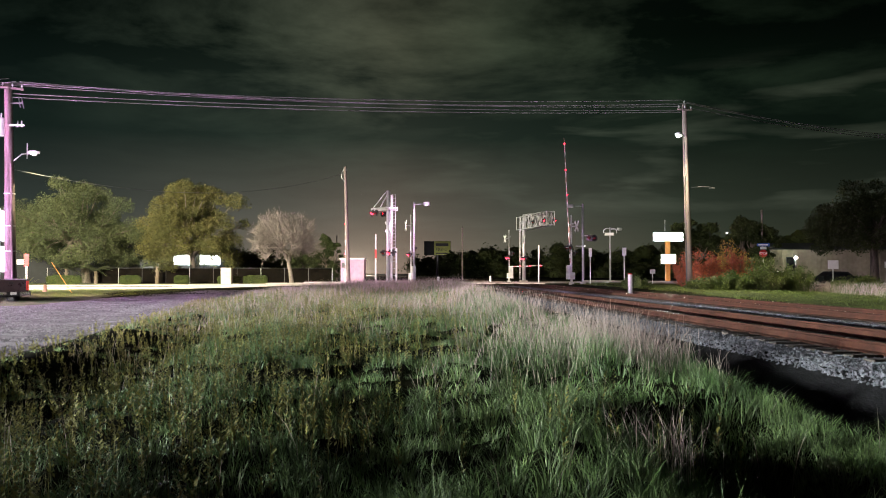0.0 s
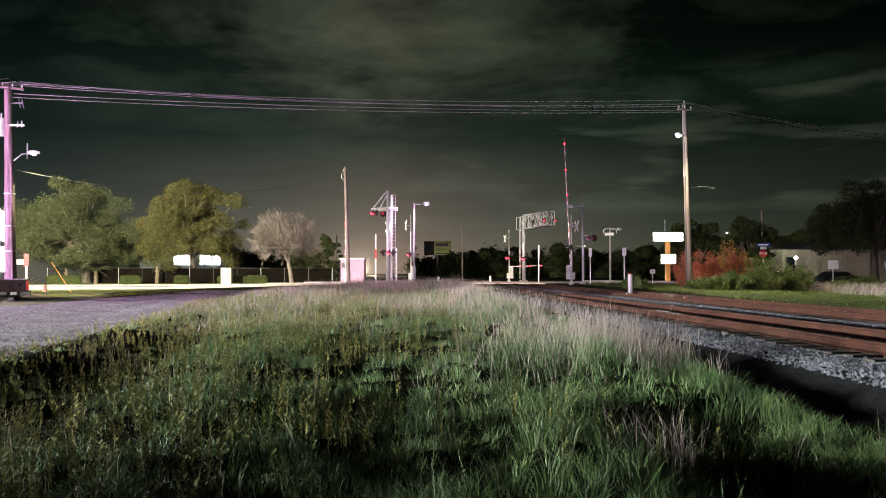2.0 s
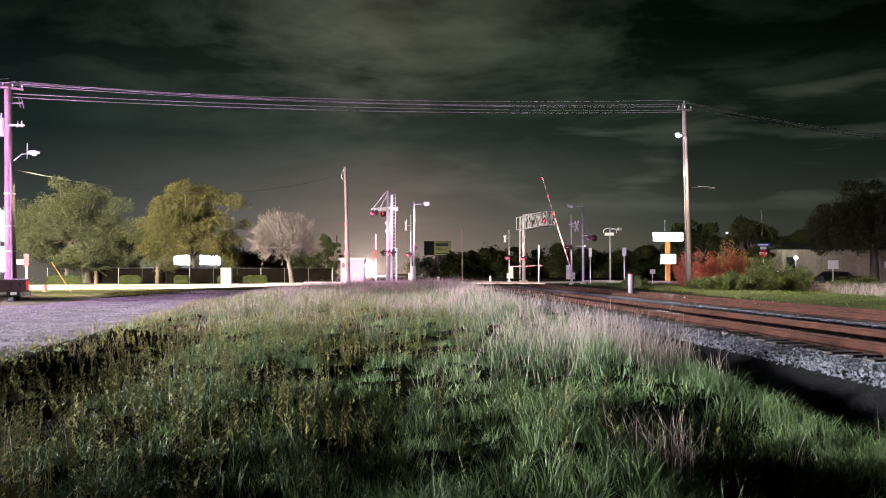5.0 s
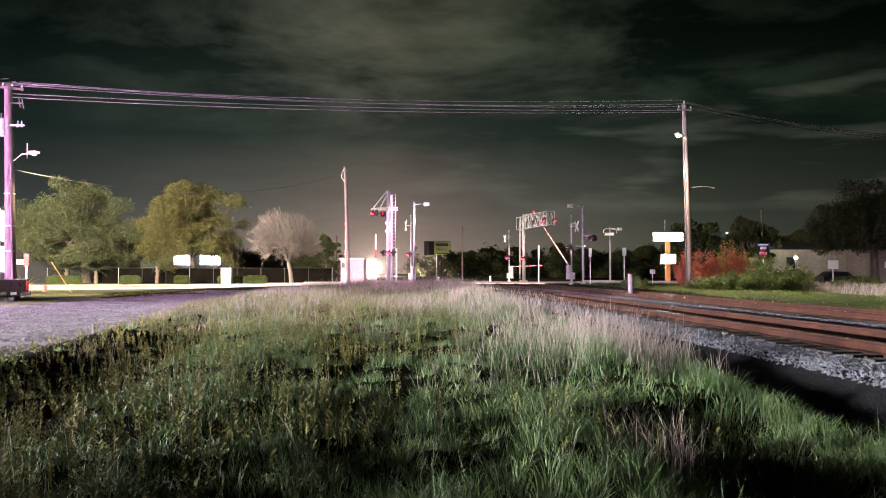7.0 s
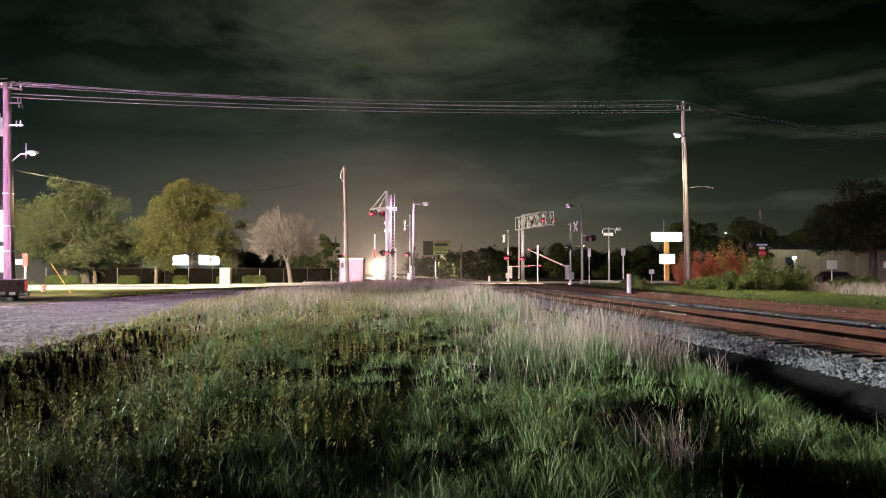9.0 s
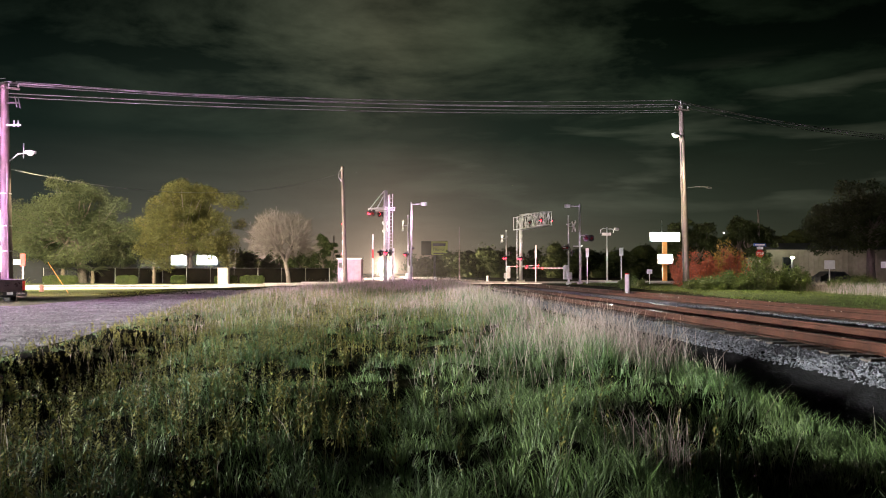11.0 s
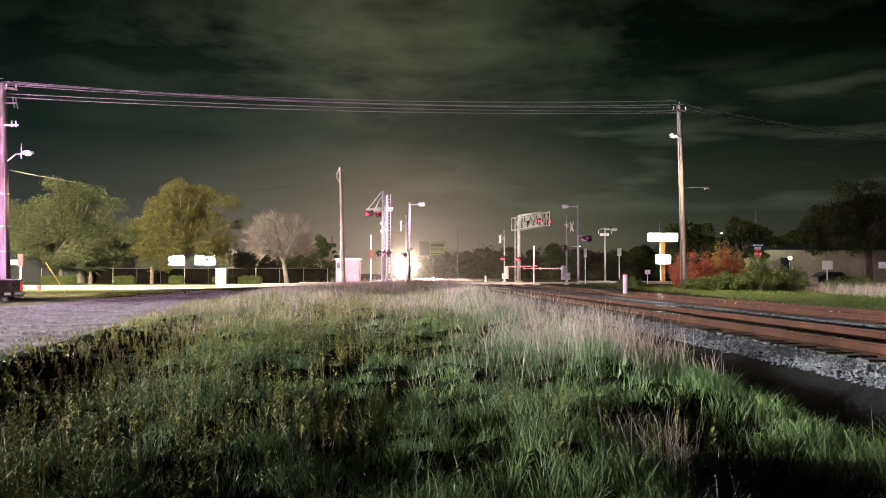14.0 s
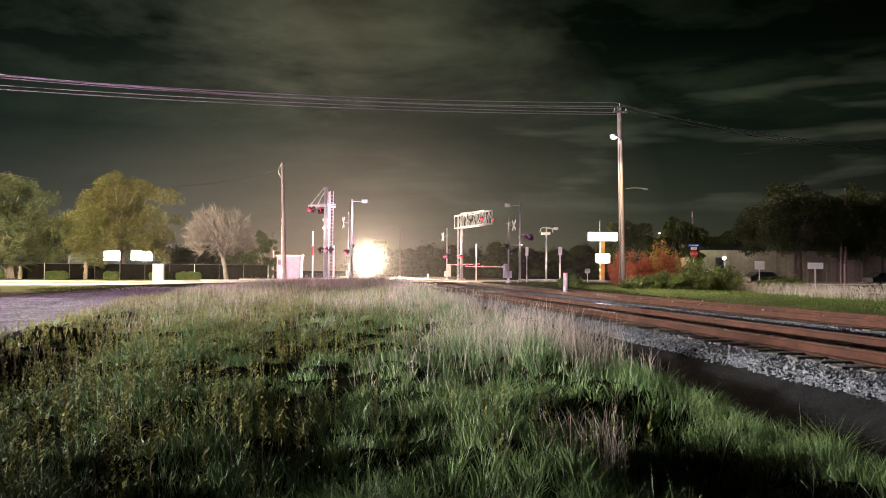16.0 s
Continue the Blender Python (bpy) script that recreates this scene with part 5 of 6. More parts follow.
def trees():
    tree(-46.2, 107, 0.28, 12.4, 3.4, 0.50, 15.2, LEAF, BARK, 3, "broad live oak with a dense green crown", 92, 95000, 0.105, 0.25, -1.2, 4)
    tree(-32.6, 108, 0.28, 12.5, 3.4, 0.40, 13.2, LEAFGOLD, BARK, 5, "yellow-green live oak with a dense rounded crown", 84, 90000, 0.105, 0.30, -0.5, 3)
    tree(-17.6, 96, 0.3, 8.5, 2.5, 0.22, 7.8, LEAF, PALEBARK, 8, "leafless pale tree with fine spreading twigs", 120, 0, skirt=0.05, shift=-1.0, twigs=15)
    tree(-16.4, 118, 0.3, 6.6, 1.4, 0.2, 4.6, LEAFDARK, BARK, 11, "dark dense tree behind the equipment shed", 40, 26000, 0.12, 0.8)
    tree(-19.8, 120, 0.3, 5.4, 1.4, 0.2, 5.0, LEAFDARK, BARK, 12, "dark dense tree behind the equipment shed", 34, 22000, 0.12, 0.8)
    tree(48.0, 92, 0.4, 10.6, 3.9, 0.42, 13.0, LEAFDARK, BARK, 13, "large dark oak with a spreading crown", 66, 60000, 0.12, 0.12)
    tree(61.0, 96, 0.4, 12.0, 4.2, 0.45, 14.0, LEAFDARK, BARK, 15, "large dark oak at the edge of the yard", 66, 52000, 0.13, 0.12)
    tree(37.5, 102, 0.4, 7.6, 3.0, 0.30, 7.0, LEAFDARK, BARK, 17, "dark tree in front of the wall", 44, 34000, 0.12, 0.2)
    tree(46.0, 150, 0.4, 11.5, 2.4, 0.4, 12.0, LEAFDARK, BARK, 19, "dark tree behind the lit sign", 50, 30000, 0.2, 0.6)
    tree(56.0, 150, 0.4, 10.0, 2.4, 0.4, 11.0, LEAFDARK, BARK, 23, "dark rounded tree on the horizon", 50, 28000, 0.2, 0.6)
    for k, (px, w) in enumerate(((-45.8, 4.1), (-37.8, 2.5), (-31.6, 1.7), (-25.9, 2.6), (-22.7, 2.8))):
        hedge(px, 100.0, 0.28, w, 1.4, 1.05, 90 + k)
    yucca(-24.1, 47.6, 0.2, 1.45, 97)
    palm(-47.0, 103.2, 0.28, 1.9, 2.3, 5)
    palm(-35.6, 103.0, 0.28, 2.2, 2.0, 6)
    palm(-43.4, 103.4, 0.28, 1.6, 2.0, 7)
    for k, (px, py, w, h, m) in enumerate(((15.6, 49.0, 2.4, 0.9, BUSH), (17.4, 50.0, 2.6, 1.2, BUSH), (19.3, 50.0, 3.0, 2.2, BUSH), (21.4, 51.0, 2.8, 1.6, BUSH),
                                          (17.4, 56.5, 3.4, 2.9, REDLEAF), (19.9, 57.0, 3.4, 2.9, REDLEAF), (13.0, 56, 2.0, 0.9, BUSH), (25.0, 50, 3.0, 1.0, BUSH))):
        shrub(px, py, 0.5, w, h, m, 110 + k, "red-leaved shrub beside the utility pole" if m is REDLEAF else "bright green weedy shrub on the verge", 9000, 0.065)
    shrub(21.4, 62.0, 0.4, 3.0, 3.9, GOLDLIT_LEAF, 130, "round shrub behind the red one, golden light put into its colour", 7000, 0.07)


def woods(r, label, spots, leaf_count, size):
    """A far wood: lumpy crowns down to the ground with loose sprays round them."""
    base = Geo().ball((0, 0, 0), 1.0, 9, 6)
    bv, bf = np.array(base.v), np.array(base.f)
    vs, fs, cs, k = [], [], [], 0
    for x, y, top in spots:
        for j in range(4):
            c = np.array((x + r.normal(0, 2.4), y + r.normal(0, 2.4), top * (0.12 + 0.22 * j) * r.uniform(0.85, 1.1)))
            rad = top * r.uniform(0.12, 0.19)
            vs.append(c + bv * rad * np.array((1.5, 1.3, 1.0)) * (1 + r.uniform(-0.22, 0.22, (len(bv), 1))))
            fs.append(bf + k)
            k += len(bv)
            cs += [tuple(c)] * 3
    v, f = heap(r, cs, leaf_count, 3.0, size)
    v = np.concatenate([np.concatenate(vs), v])
    f = np.concatenate([np.concatenate(fs), f + k])
    v[:, 2] = np.maximum(v[:, 2], 0.1)
    tagged(new("far_woods", raw_mesh("far_woods", v, f, LEAFDARK)), label, "woods", "", "stuff")


def far_woods():
    """Dark woods on the horizon."""
    r = np.random.RandomState(5)
    spots = []
    for k in range(330):
        x, y = r.uniform(-75, 260), r.uniform(230, 330)
        if abs(x - TRACK_A - float(track_shift(y))) < 16:
            continue
        spots.append((x, y, 6.8 + 2.4 * float(wave(np.array(x), np.array(0.0), 0.12, 3)) + r.uniform(0, 2.4) + 6 * float(smooth(x, 50, 100))))
    woods(r, "dark woods along the horizon", spots, 150000, 0.42)
    woods(r, "dark woods behind the low buildings", [(r.uniform(-120, -36), r.uniform(190, 230), r.uniform(5, 8)) for k in range(70)], 20000, 0.34)


trees()
far_woods()


# ---- buildings, signs and vehicles ----
def equipment_shed():
    s = thing("equipment_shed", -9.1, 84.0, 0.5, "pale steel signal equipment shed with a flat roof", "shed")
    part("wall", Geo().box((0, 0, 1.25), (2.35, 2.0, 2.5), 0, 0.03), PINKLIT_WALL, s)
    part("roof", Geo().box((0, 0, 2.56), (2.55, 2.2, 0.12), 0, 0.04), GALV, s)
    part("door", Geo().box((-0.55, -1.02, 1.15), (0.85, 0.05, 2.0), 0, 0.01), PINKLIT_WALL, s)
    for k in range(4):
        part("rib", Geo().box((0.15 + 0.28 * k, -1.01, 1.25), (0.05, 0.03, 2.4)), PINKLIT_WALL, s)
    part("vent", Geo().box((-0.9, -1.02, 1.9), (0.35, 0.06, 0.5)), DARKSTEEL, s)


def building(name, x, y, z, w, d, h, wall, label, rz=0.0, lit=(), roof_h=1.6):
    b = thing(name, x, y, z, label, "building", "low buildings", rz)
    part("wall", Geo().box((0, 0, h / 2), (w, d, h)), wall, b)
    part("roof", Geo().prism([(-d / 2 - 0.5, h), (d / 2 + 0.5, h), (d / 2 - 2.0, h + roof_h), (-d / 2 + 2.0, h + roof_h)], "x", -w / 2 - 0.5, w / 2 + 0.5), ROOF, b)
    for wx, wz, ww, wh, m in lit:
        win = part("window", Geo().box((wx, -d / 2 - 0.02, wz), (ww + 0.16, 0.08, wh + 0.16)), WHITE if m is not GLASS else DARKSTEEL, b)
        n = max(1, int(ww / 0.9))
        for k in range(n):
            part("pane", Geo().box((wx - ww / 2 + ww * (k + 0.5) / n, -d / 2 - 0.075, wz), (ww / n - 0.07, 0.03, wh)), m, win)
    return b


def chain_fence(x0, x1, y, z, h, label):
    f = thing("fence", x0, y, z, label, "fence")
    n = int((x1 - x0) / 3.0)
    for k in range(n + 1):
        part("post", Geo().tube((3.0 * k, 0, -0.1), (3.0 * k, 0, h), 0.035, 0.035, 6), GALV if k % 3 == 0 else DARKSTEEL, f)
    part("top_rail", Geo().tube((0, 0, h - 0.03), (3.0 * n, 0, h - 0.03), 0.025, 0.025, 6), DARKSTEEL, f)
    g = Geo()
    for k in range(int(3.0 * n / 0.16)):
        for s in (-1, 1):
            xa = 0.16 * k
            xb = xa + s * 0.9
            if 0 <= xb <= 3.0 * n:
                g.poly([(xa - .006, 0, .05), (xa + .006, 0, .05), (xb + .006, 0.004 * s, h - .05), (xb - .006, 0.004 * s, h - .05)], [(0, 1, 2, 3)])
    me = bpy.data.meshes.new("mesh")
    me.from_pydata(g.v, [], g.f)
    me.materials.append(SCREEN)
    ob = new("wire_mesh", me)
    ob.parent = f
    part("screen", Geo().box((1.5 * n + 3, 0.12, h / 2), (3.0 * n - 6, 0.02, h - 0.08)), SCREEN, f, "dark brown privacy screen")


def text(words, size, mat, parent, place):
    c = bpy.data.curves.new("lettering", "FONT")
    c.body, c.size, c.extrude, c.align_x, c.align_y = words, size, 0.004, "CENTER", "CENTER"
    c.materials.append(mat)
    ob = new("lettering", c)
    ob.parent = parent
    ob.matrix_basis = place
    return ob


def pole_sign():
    """The lit double sign on an orange pole."""
    s = thing("pole_sign", 26.9, 99.0, 0.35, "lit white roadside sign boxes on an orange pole", "sign")
    part("pole_shaft", Geo().box((0, 0, 2.6), (0.55, 0.4, 5.6), 0, 0.04), ORANGE, s)
    top = part("sign_box", Geo().box((0, -0.1, 5.6), (3.6, 0.5, 1.05), 0, 0.1), GALV, s)
    part("sign_face", Geo().box((0, -0.39, 5.6), (3.45, 0.06, 0.92), 0, 0.02), SIGN_ON, top, "glowing white face")
    low = part("sign_box", Geo().box((0, -0.2, 2.95), (1.75, 0.5, 1.15), 0, 0.1), GALV, s)
    part("sign_face", Geo().box((0, -0.49, 2.95), (1.6, 0.06, 1.0), 0, 0.02), SIGN_ON, low, "glowing white face")
    part("antenna", Geo().tube((-0.3, 0, 5.6), (-0.3, 0, 7.6), 0.03), GALV, s)


def led_board():
    """The bright board at the lot, on two posts."""
    s = thing("led_board", -28.0, 50.0, 0.25, "white LED sign board on two posts", "sign")
    for px in (-1.2, 1.0):
        part("post", Geo().box((px, 0.1, 2.6), (0.25, 0.25, 5.4), 0, 0.02), GALV, s)
    up = part("cabinet", Geo().box((0, 0, 4.2), (3.3, 0.4, 1.9), 0, 0.06), DARKSTEEL, s)
    part("led_face", Geo().box((0, -0.225, 4.2), (3.2, 0.05, 1.8), 0, 0.02), LED_SOFT, up, "glowing face")
    lo = part("cabinet", Geo().box((0, 0, 2.2), (3.3, 0.4, 1.6), 0, 0.06), DARKSTEEL, s)
    part("led_face", Geo().box((0, -0.225, 2.2), (3.2, 0.05, 1.5), 0, 0.02), LED_SOFT, lo, "glowing face")


def violet_fill_panel():
    """A large unseen violet panel beside the lot, added to colour pole and gravel."""
    s = thing("violet_fill_panel", -33.0, 29.0, 0.1, "large unseen violet light panel added beside the gravel lot", "sign", "", 138)
    for px in (-1.5, 1.5):
        part("post", Geo().box((px, 0.15, 3.6), (0.3, 0.3, 7.6), 0, 0.02), GALV, s)
    cab = part("cabinet", Geo().box((0, 0, 5.6), (4.6, 0.4, 4.4), 0, 0.06), DARKSTEEL, s)
    part("led_face", Geo().box((0, -0.225, 5.6), (4.4, 0.05, 4.2), 0, 0.02), VIOLET_FILL, cab, "glowing face")


def billboard():
    b = thing("billboard", -1.7, 250.0, 0.3, "yellow and dark advertising billboard on a post", "billboard")
    part("panel", Geo().box((0, 0, 8.9), (8.0, 0.4, 4.2), 0, 0.05), DARKWALL, b)
    part("yellow_field", Geo().box((1.5, -0.24, 8.9), (4.9, 0.06, 4.0)), YELLOW, b, "yellow printed field")
    part("dark_field", Geo().box((-2.5, -0.24, 8.9), (2.6, 0.06, 4.0)), ROOF, b, "dark printed field")
    part("name_bar", Geo().box((1.4, -0.29, 9.9), (3.9, 0.03, 0.9)), BLACK, b, "dark bar of writing")
    # lamp fixtures added to go with the fill spot
    for lx in (-2.5, 1.5):
        part("lamp_arm", Geo().tube((lx, -0.3, 6.9), (lx, -2.2, 6.7), 0.05).box((lx, -2.2, 6.75), (0.5, 0.3, 0.2)), DARKSTEEL, b)
    text("FIGHT", 1.35, BLACK, b, pose(1.4, -0.29, 8.5, 90))
    part("line_bar", Geo().box((1.4, -0.29, 7.3), (3.6, 0.03, 0.3)), BLACK, b, "dark bar of writing")
    part("post", Geo().tube((0, 0.3, -0.2), (0, 0.3, 6.9), 0.35, 0.35, 10), DARKSTEEL, b)


def tyre(parent, x, y, r, w, name="wheel"):
    wheel = part(name, Geo().tube((x - w / 2, y, r), (x + w / 2, y, r), r * 0.62, r * 0.62, 16), CHROME, parent)
    g = Geo()
    for a0, a1, q0, q1 in ((-w / 2, -w / 4, r * 0.9, r), (-w / 4, w / 4, r, r), (w / 4, w / 2, r, r * 0.9)):
        g.tube((x + a0, y, r), (x + a1, y, r), q0, q1, 22)
    part("tyre", g, RUBBER, wheel)


def pickup():
    t = thing("pickup_truck", -20.85, 39.6, 0.12, "dark maroon pickup truck parked with its tailgate towards the lot", "pickup truck", "", 62)
    side = [(-0.2, 0.55), (5.4, 0.55), (5.5, 0.95), (5.4, 1.05), (4.0, 1.12), (-0.2, 1.16)]
    part("body", Geo().prism([(y, z) for y, z in side], "x", -0.96, 0.96), TRUCKPAINT, t)
    part("cab", Geo().prism([(1.75, 1.1), (4.1, 1.1), (3.3, 1.78), (2.0, 1.80)], "x", -0.82, 0.82), TRUCKPAINT, t)
    part("rear_window", Geo().poly([(-0.68, 1.76, 1.2), (0.68, 1.76, 1.2), (0.6, 1.94, 1.7), (-0.6, 1.94, 1.7)], [(0, 1, 2, 3)]), GLASS, t)
    part("bed_rail", Geo().box((-0.9, 0.8, 1.18), (0.14, 2.0, 0.06), 0, 0.02).box((0.9, 0.8, 1.18), (0.14, 2.0, 0.06), 0, 0.02), BLACK, t)
    gate = part("tailgate", Geo().box((0, -0.23, 0.88), (1.62, 0.07, 0.56), 0, 0.02).box((0, -0.25, 1.14), (1.62, 0.10, 0.05), 0, 0.02), TRUCKPAINT, t)
    part("handle", Geo().box((0, -0.28, 1.0), (0.24, 0.03, 0.09), 0, 0.01), BLACK, gate)
    part("bumper", Geo().box((0, -0.36, 0.50), (1.92, 0.22, 0.20), 0, 0.05), BLACK, t)
    part("bumper_step", Geo().box((-0.6, -0.46, 0.52), (0.5, 0.05, 0.14), 0, 0.02).box((0.6, -0.46, 0.52), (0.5, 0.05, 0.14), 0, 0.02), CHROME, t)
    for s in (-1, 1):
        part("tail_light", Geo().box((s * 0.88, -0.23, 0.88), (0.15, 0.08, 0.46), 0, 0.02), REDPAINT, t, "red tail light")
        for wy in (0.75, 4.3):
            tyre(t, s * 0.82, wy, 0.39, 0.26)
    part("plate_bar", Geo().box((0, -0.475, 0.52), (0.3, 0.02, 0.12)), WHITE, t)
    part("axle", Geo().tube((-0.8, 0.75, 0.39), (0.8, 0.75, 0.39), 0.09).ball((0, 0.75, 0.39), 0.2), BLACK, t)


def car(x, y, z, rz, mat, label, tail):
    c = thing("car", x, y, z, label, "car", "parked cars", rz)
    part("body", Geo().prism([(-2.2, 0.3), (2.2, 0.3), (2.25, 0.7), (1.2, 0.9), (0.6, 1.38), (-1.2, 1.4), (-1.9, 0.95), (-2.25, 0.85)], "y", -0.85, 0.85), mat, c)
    part("window", Geo().prism([(-1.6, 0.95), (0.95, 0.92), (0.5, 1.3), (-1.15, 1.32)], "y", -0.87, 0.87), GLASS, c)
    for wx in (-1.35, 1.35):
        for s in (-1, 1):
            w = part("wheel", Geo().tube((wx, s * 0.68, 0.32), (wx, s * 0.90, 0.32), 0.2, 0.2, 12), CHROME, c)
            part("tyre", Geo().tube((wx, s * 0.70, 0.32), (wx, s * 0.885, 0.32), 0.32, 0.32, 16), RUBBER, w)
    if tail:
        part("tail_light", Geo().box((-0.3, -0.88, 0.66), (2.4, 0.04, 0.1)), TAIL_ON, c, "lit red lamp strip")


equipment_shed()
building("low_building", -58, 118, 0.28, 34, 12, 3.2, DARKWALL, "low dark building with a row of lit windows", 0,
         [(-3.4, 3.0, 9.5, 0.85, WINDOW_ON), (12.4, 1.5, 3.5, 1.2, GLASS)], 2.4)
grey_house = building("low_building", -52.5, 132, 0.28, 12, 10, 4.2, PALEWALL, "low grey building with a shingle roof", 0, [(-0.5, 2.9, 1.4, 1.0, GLASS), (2.6, 2.9, 1.4, 1.0, GLASS)], 3.2)
for px in (-1.0, 0.9):
    part("skylight", Geo().box((0, 0, 0), (1.0, 0.7, 0.06), 0, 0.02), SKYLIGHT_ON, grey_house, "lit skylight", place=pose(px, -3.95, 6.05, 52))
canopy = building("store", -36.8, 128, 0.28, 8.4, 8, 4.6, DARKWALL, "store front under glaring flood lights", 0, [], 0.6)
for cx in (-2.0, 1.9):
    part("flood_panel", Geo().box((cx, -4.12, 3.35), (2.9, 0.12, 1.35), 0, 0.03), FLOOD_ON, canopy, "glaring white lit panel")
chain_fence(-50, -14, 104.5, 0.28, 2.0, "dark chain-link fence behind the hedge")
box = thing("utility_cabinet", -25.6, 98.0, 0.28, "pale utility cabinet on the kerbside lawn", "utility cabinet")
part("cabinet", Geo().box((0, 0, 0.95), (1.25, 0.9, 1.9), 0, 0.04), CONCRETE, box)
part("lid", Geo().box((0, 0, 1.93), (1.32, 0.97, 0.07), 0, 0.04), CONCRETE, box)
part("door", Geo().box((0, -0.46, 0.95), (1.1, 0.03, 1.65)), CONCRETE, box)
pole_sign()
led_board()
violet_fill_panel()
billboard()
pickup()
warehouse = building("warehouse", 65, 112, 0.4, 48, 14, 4.2, STUCCO, "long cream building behind dark oaks", 0, [(-20.8, 1.9, 1.2, 2.6, GLASS), (10, 1.9, 3.0, 1.6, GLASS)], 0.9)
for k in range(52):
    part("wall_rib", Geo().box((-23.7 + 0.62 * k, -7.03, 2.1), (0.09, 0.06, 4.1)), STUCCO, warehouse)
car(43.0, 90, 0.4, 8, DARKWALL, "dark car standing in front of the wall", False)
car(33.5, 82, 0.4, 5, WHITE, "pale car behind the shrubs", False)
car(56, 88, 0.4, 5, DARKWALL, "dark parked car under the oaks", False)
car(62, 88, 0.4, 5, DARKWALL, "dark parked car under the oaks", False)


def yard_lamp():
    p = thing("yard_lamp", 42.6, 100.0, 0.4, "lit yard lamp on a short post by the wall", "street lamp")
    part("post", Geo().tube((0, 0, 0), (0, 0, 3.1), 0.06, 0.05), DARKSTEEL, p)
    part("lamp_head", Geo().box((0, -0.1, 3.2), (0.4, 0.5, 0.14), 0, 0.05), DARKSTEEL, p)
    part("lens", Geo().ball((0, -0.15, 3.1), 0.2, 10, 6, 0.8), LAMP_ON, p, "glowing lens")


yard_lamp()


def far_lamp(x, y, z, h):
    """A small lit lamp on a slim pole, far off behind the trees."""
    p = thing("street_lamp", x, y, z, "small far street lamp with a pale green light", "street lamp", "far lamps")
    part("pole_shaft", Geo().tube((0, 0, -0.1), (0, 0, h), 0.09, 0.06), DARKSTEEL, p)
    head = part("lamp_head", Geo().box((0, -0.25, h), (0.4, 0.7, 0.14), 0, 0.06), DARKSTEEL, p)
    part("lens", Geo().ball((0, -0.45, h - 0.10), 0.2, 10, 6, 0.8), LAMP_DIM, head, "glowing lens")


far_lamp(49.0, 143.0, 0.4, 8.3)
far_lamp(53.6, 143.0, 0.4, 8.3)
far_lamp(32.5, 190.0, 0.4, 7.6)
marker(16.0, 73.0, 0.6, 3.2, 0.10, (0.36, 0.7, WHITE), "white-faced road sign on a slim post")
marker(9.95, 86.0, 0.55, 3.9, 0.10, (0.16, 1.3, WHITE), "tall narrow white sign seen edge-on")
marker(12.6, 70.8, 0.6, 3.1, 0.08, (0.26, 0.75, WHITE), "white sign on a red-striped post")
marker(19.5, 77.0, 0.5, 1.4, 0.07, (0.5, 0.4, WHITE), "small white sign on a short post")
marker(33.0, 70.0, 0.45, 2.2, 0.09, (0.9, 0.75, WHITE), "blank pale sign on a short post")
marker(-4.1, 73.0, 0.6, 3.2, 0.12, None, "slim white marker post")
marker(-30.2, 60.0, 0.25, 2.7, 0.10, (0.34, 0.9, REDPAINT), "red sign plate on a post")
striped = marker(-5.9, 72.5, 0.6, 4.4, 0.12, None, "slim white post with a red reflective band")
part("red_band", Geo().box((0, 0, 2.7), (0.15, 0.12, 0.8), 0, 0.01), REDPAINT, striped, "red reflective band")
marker(34.8, 64.0, 0.45, 2.0, 0.09, (1.3, 0.5, WHITE), "wide pale sign with dark lettering bars")
post = thing("concrete_post", 9.95, 44.0, 0.42, "round white marker post beside the track", "post")
part("post", Geo().tube((0, 0, -0.1), (0, 0, 1.12), 0.12, 0.12, 14), WHITE, post)
part("cap", Geo().tube((0, 0, 1.12), (0, 0, 1.18), 0.13, 0.10, 14), REDPAINT, post)
for mx, my in ((-0.4, 70.0), (5.6, 98.0)):
    q = thing("concrete_post", mx, my, 0.55, "short white marker post near the crossing", "post")
    part("post", Geo().tube((0, 0, 0), (0, 0, 0.75), 0.12, 0.11, 12), WHITE, q)
stop = thing("stop_sign", 30.2, 78.0, 0.4, "red stop sign with blue street name plates above", "sign")
part("post", Geo().tube((0, 0, -0.1), (0, 0, 3.95), 0.04), GALV, stop)
part("octagon", Geo().prism([(0.4 * math.cos(radians(22.5 + 45 * k)), 3.05 + 0.4 * math.sin(radians(22.5 + 45 * k))) for k in range(8)], "y", -0.07, -0.04), REDPAINT, stop)
text("STOP", 0.3, WHITE, stop, pose(0, -0.08, 3.05, 90))
part("all_way_plate", Geo().box((0, -0.06, 3.58), (0.6, 0.02, 0.25)), WHITE, stop)
part("street_name_plate", Geo().box((0, -0.04, 3.88), (1.2, 0.02, 0.28)), BLUE, stop)
part("name_bar", Geo().box((0, -0.056, 3.88), (0.9, 0.008, 0.12)), WHITE, stop, "pale bar of writing")
hyd = thing("bollard", -27.9, 58.0, 0.25, "short reddish bollard by the lot", "bollard")
part("post", Geo().tube((0, 0, 0), (0, 0, 0.5), 0.15, 0.15, 12), FADED, hyd)
part("cap", Geo().ball((0, 0, 0.5), 0.15, 12, 5, 0.5), FADED, hyd)
guy = thing("guy_wire_guard", -24.3, 52.5, 0.25, "orange guard on a slanting guy wire", "guy guard")
part("guard", Geo().tube((0.75, 0, 0.1), (-0.6, 0.1, 2.05), 0.022), ORANGE, guy)
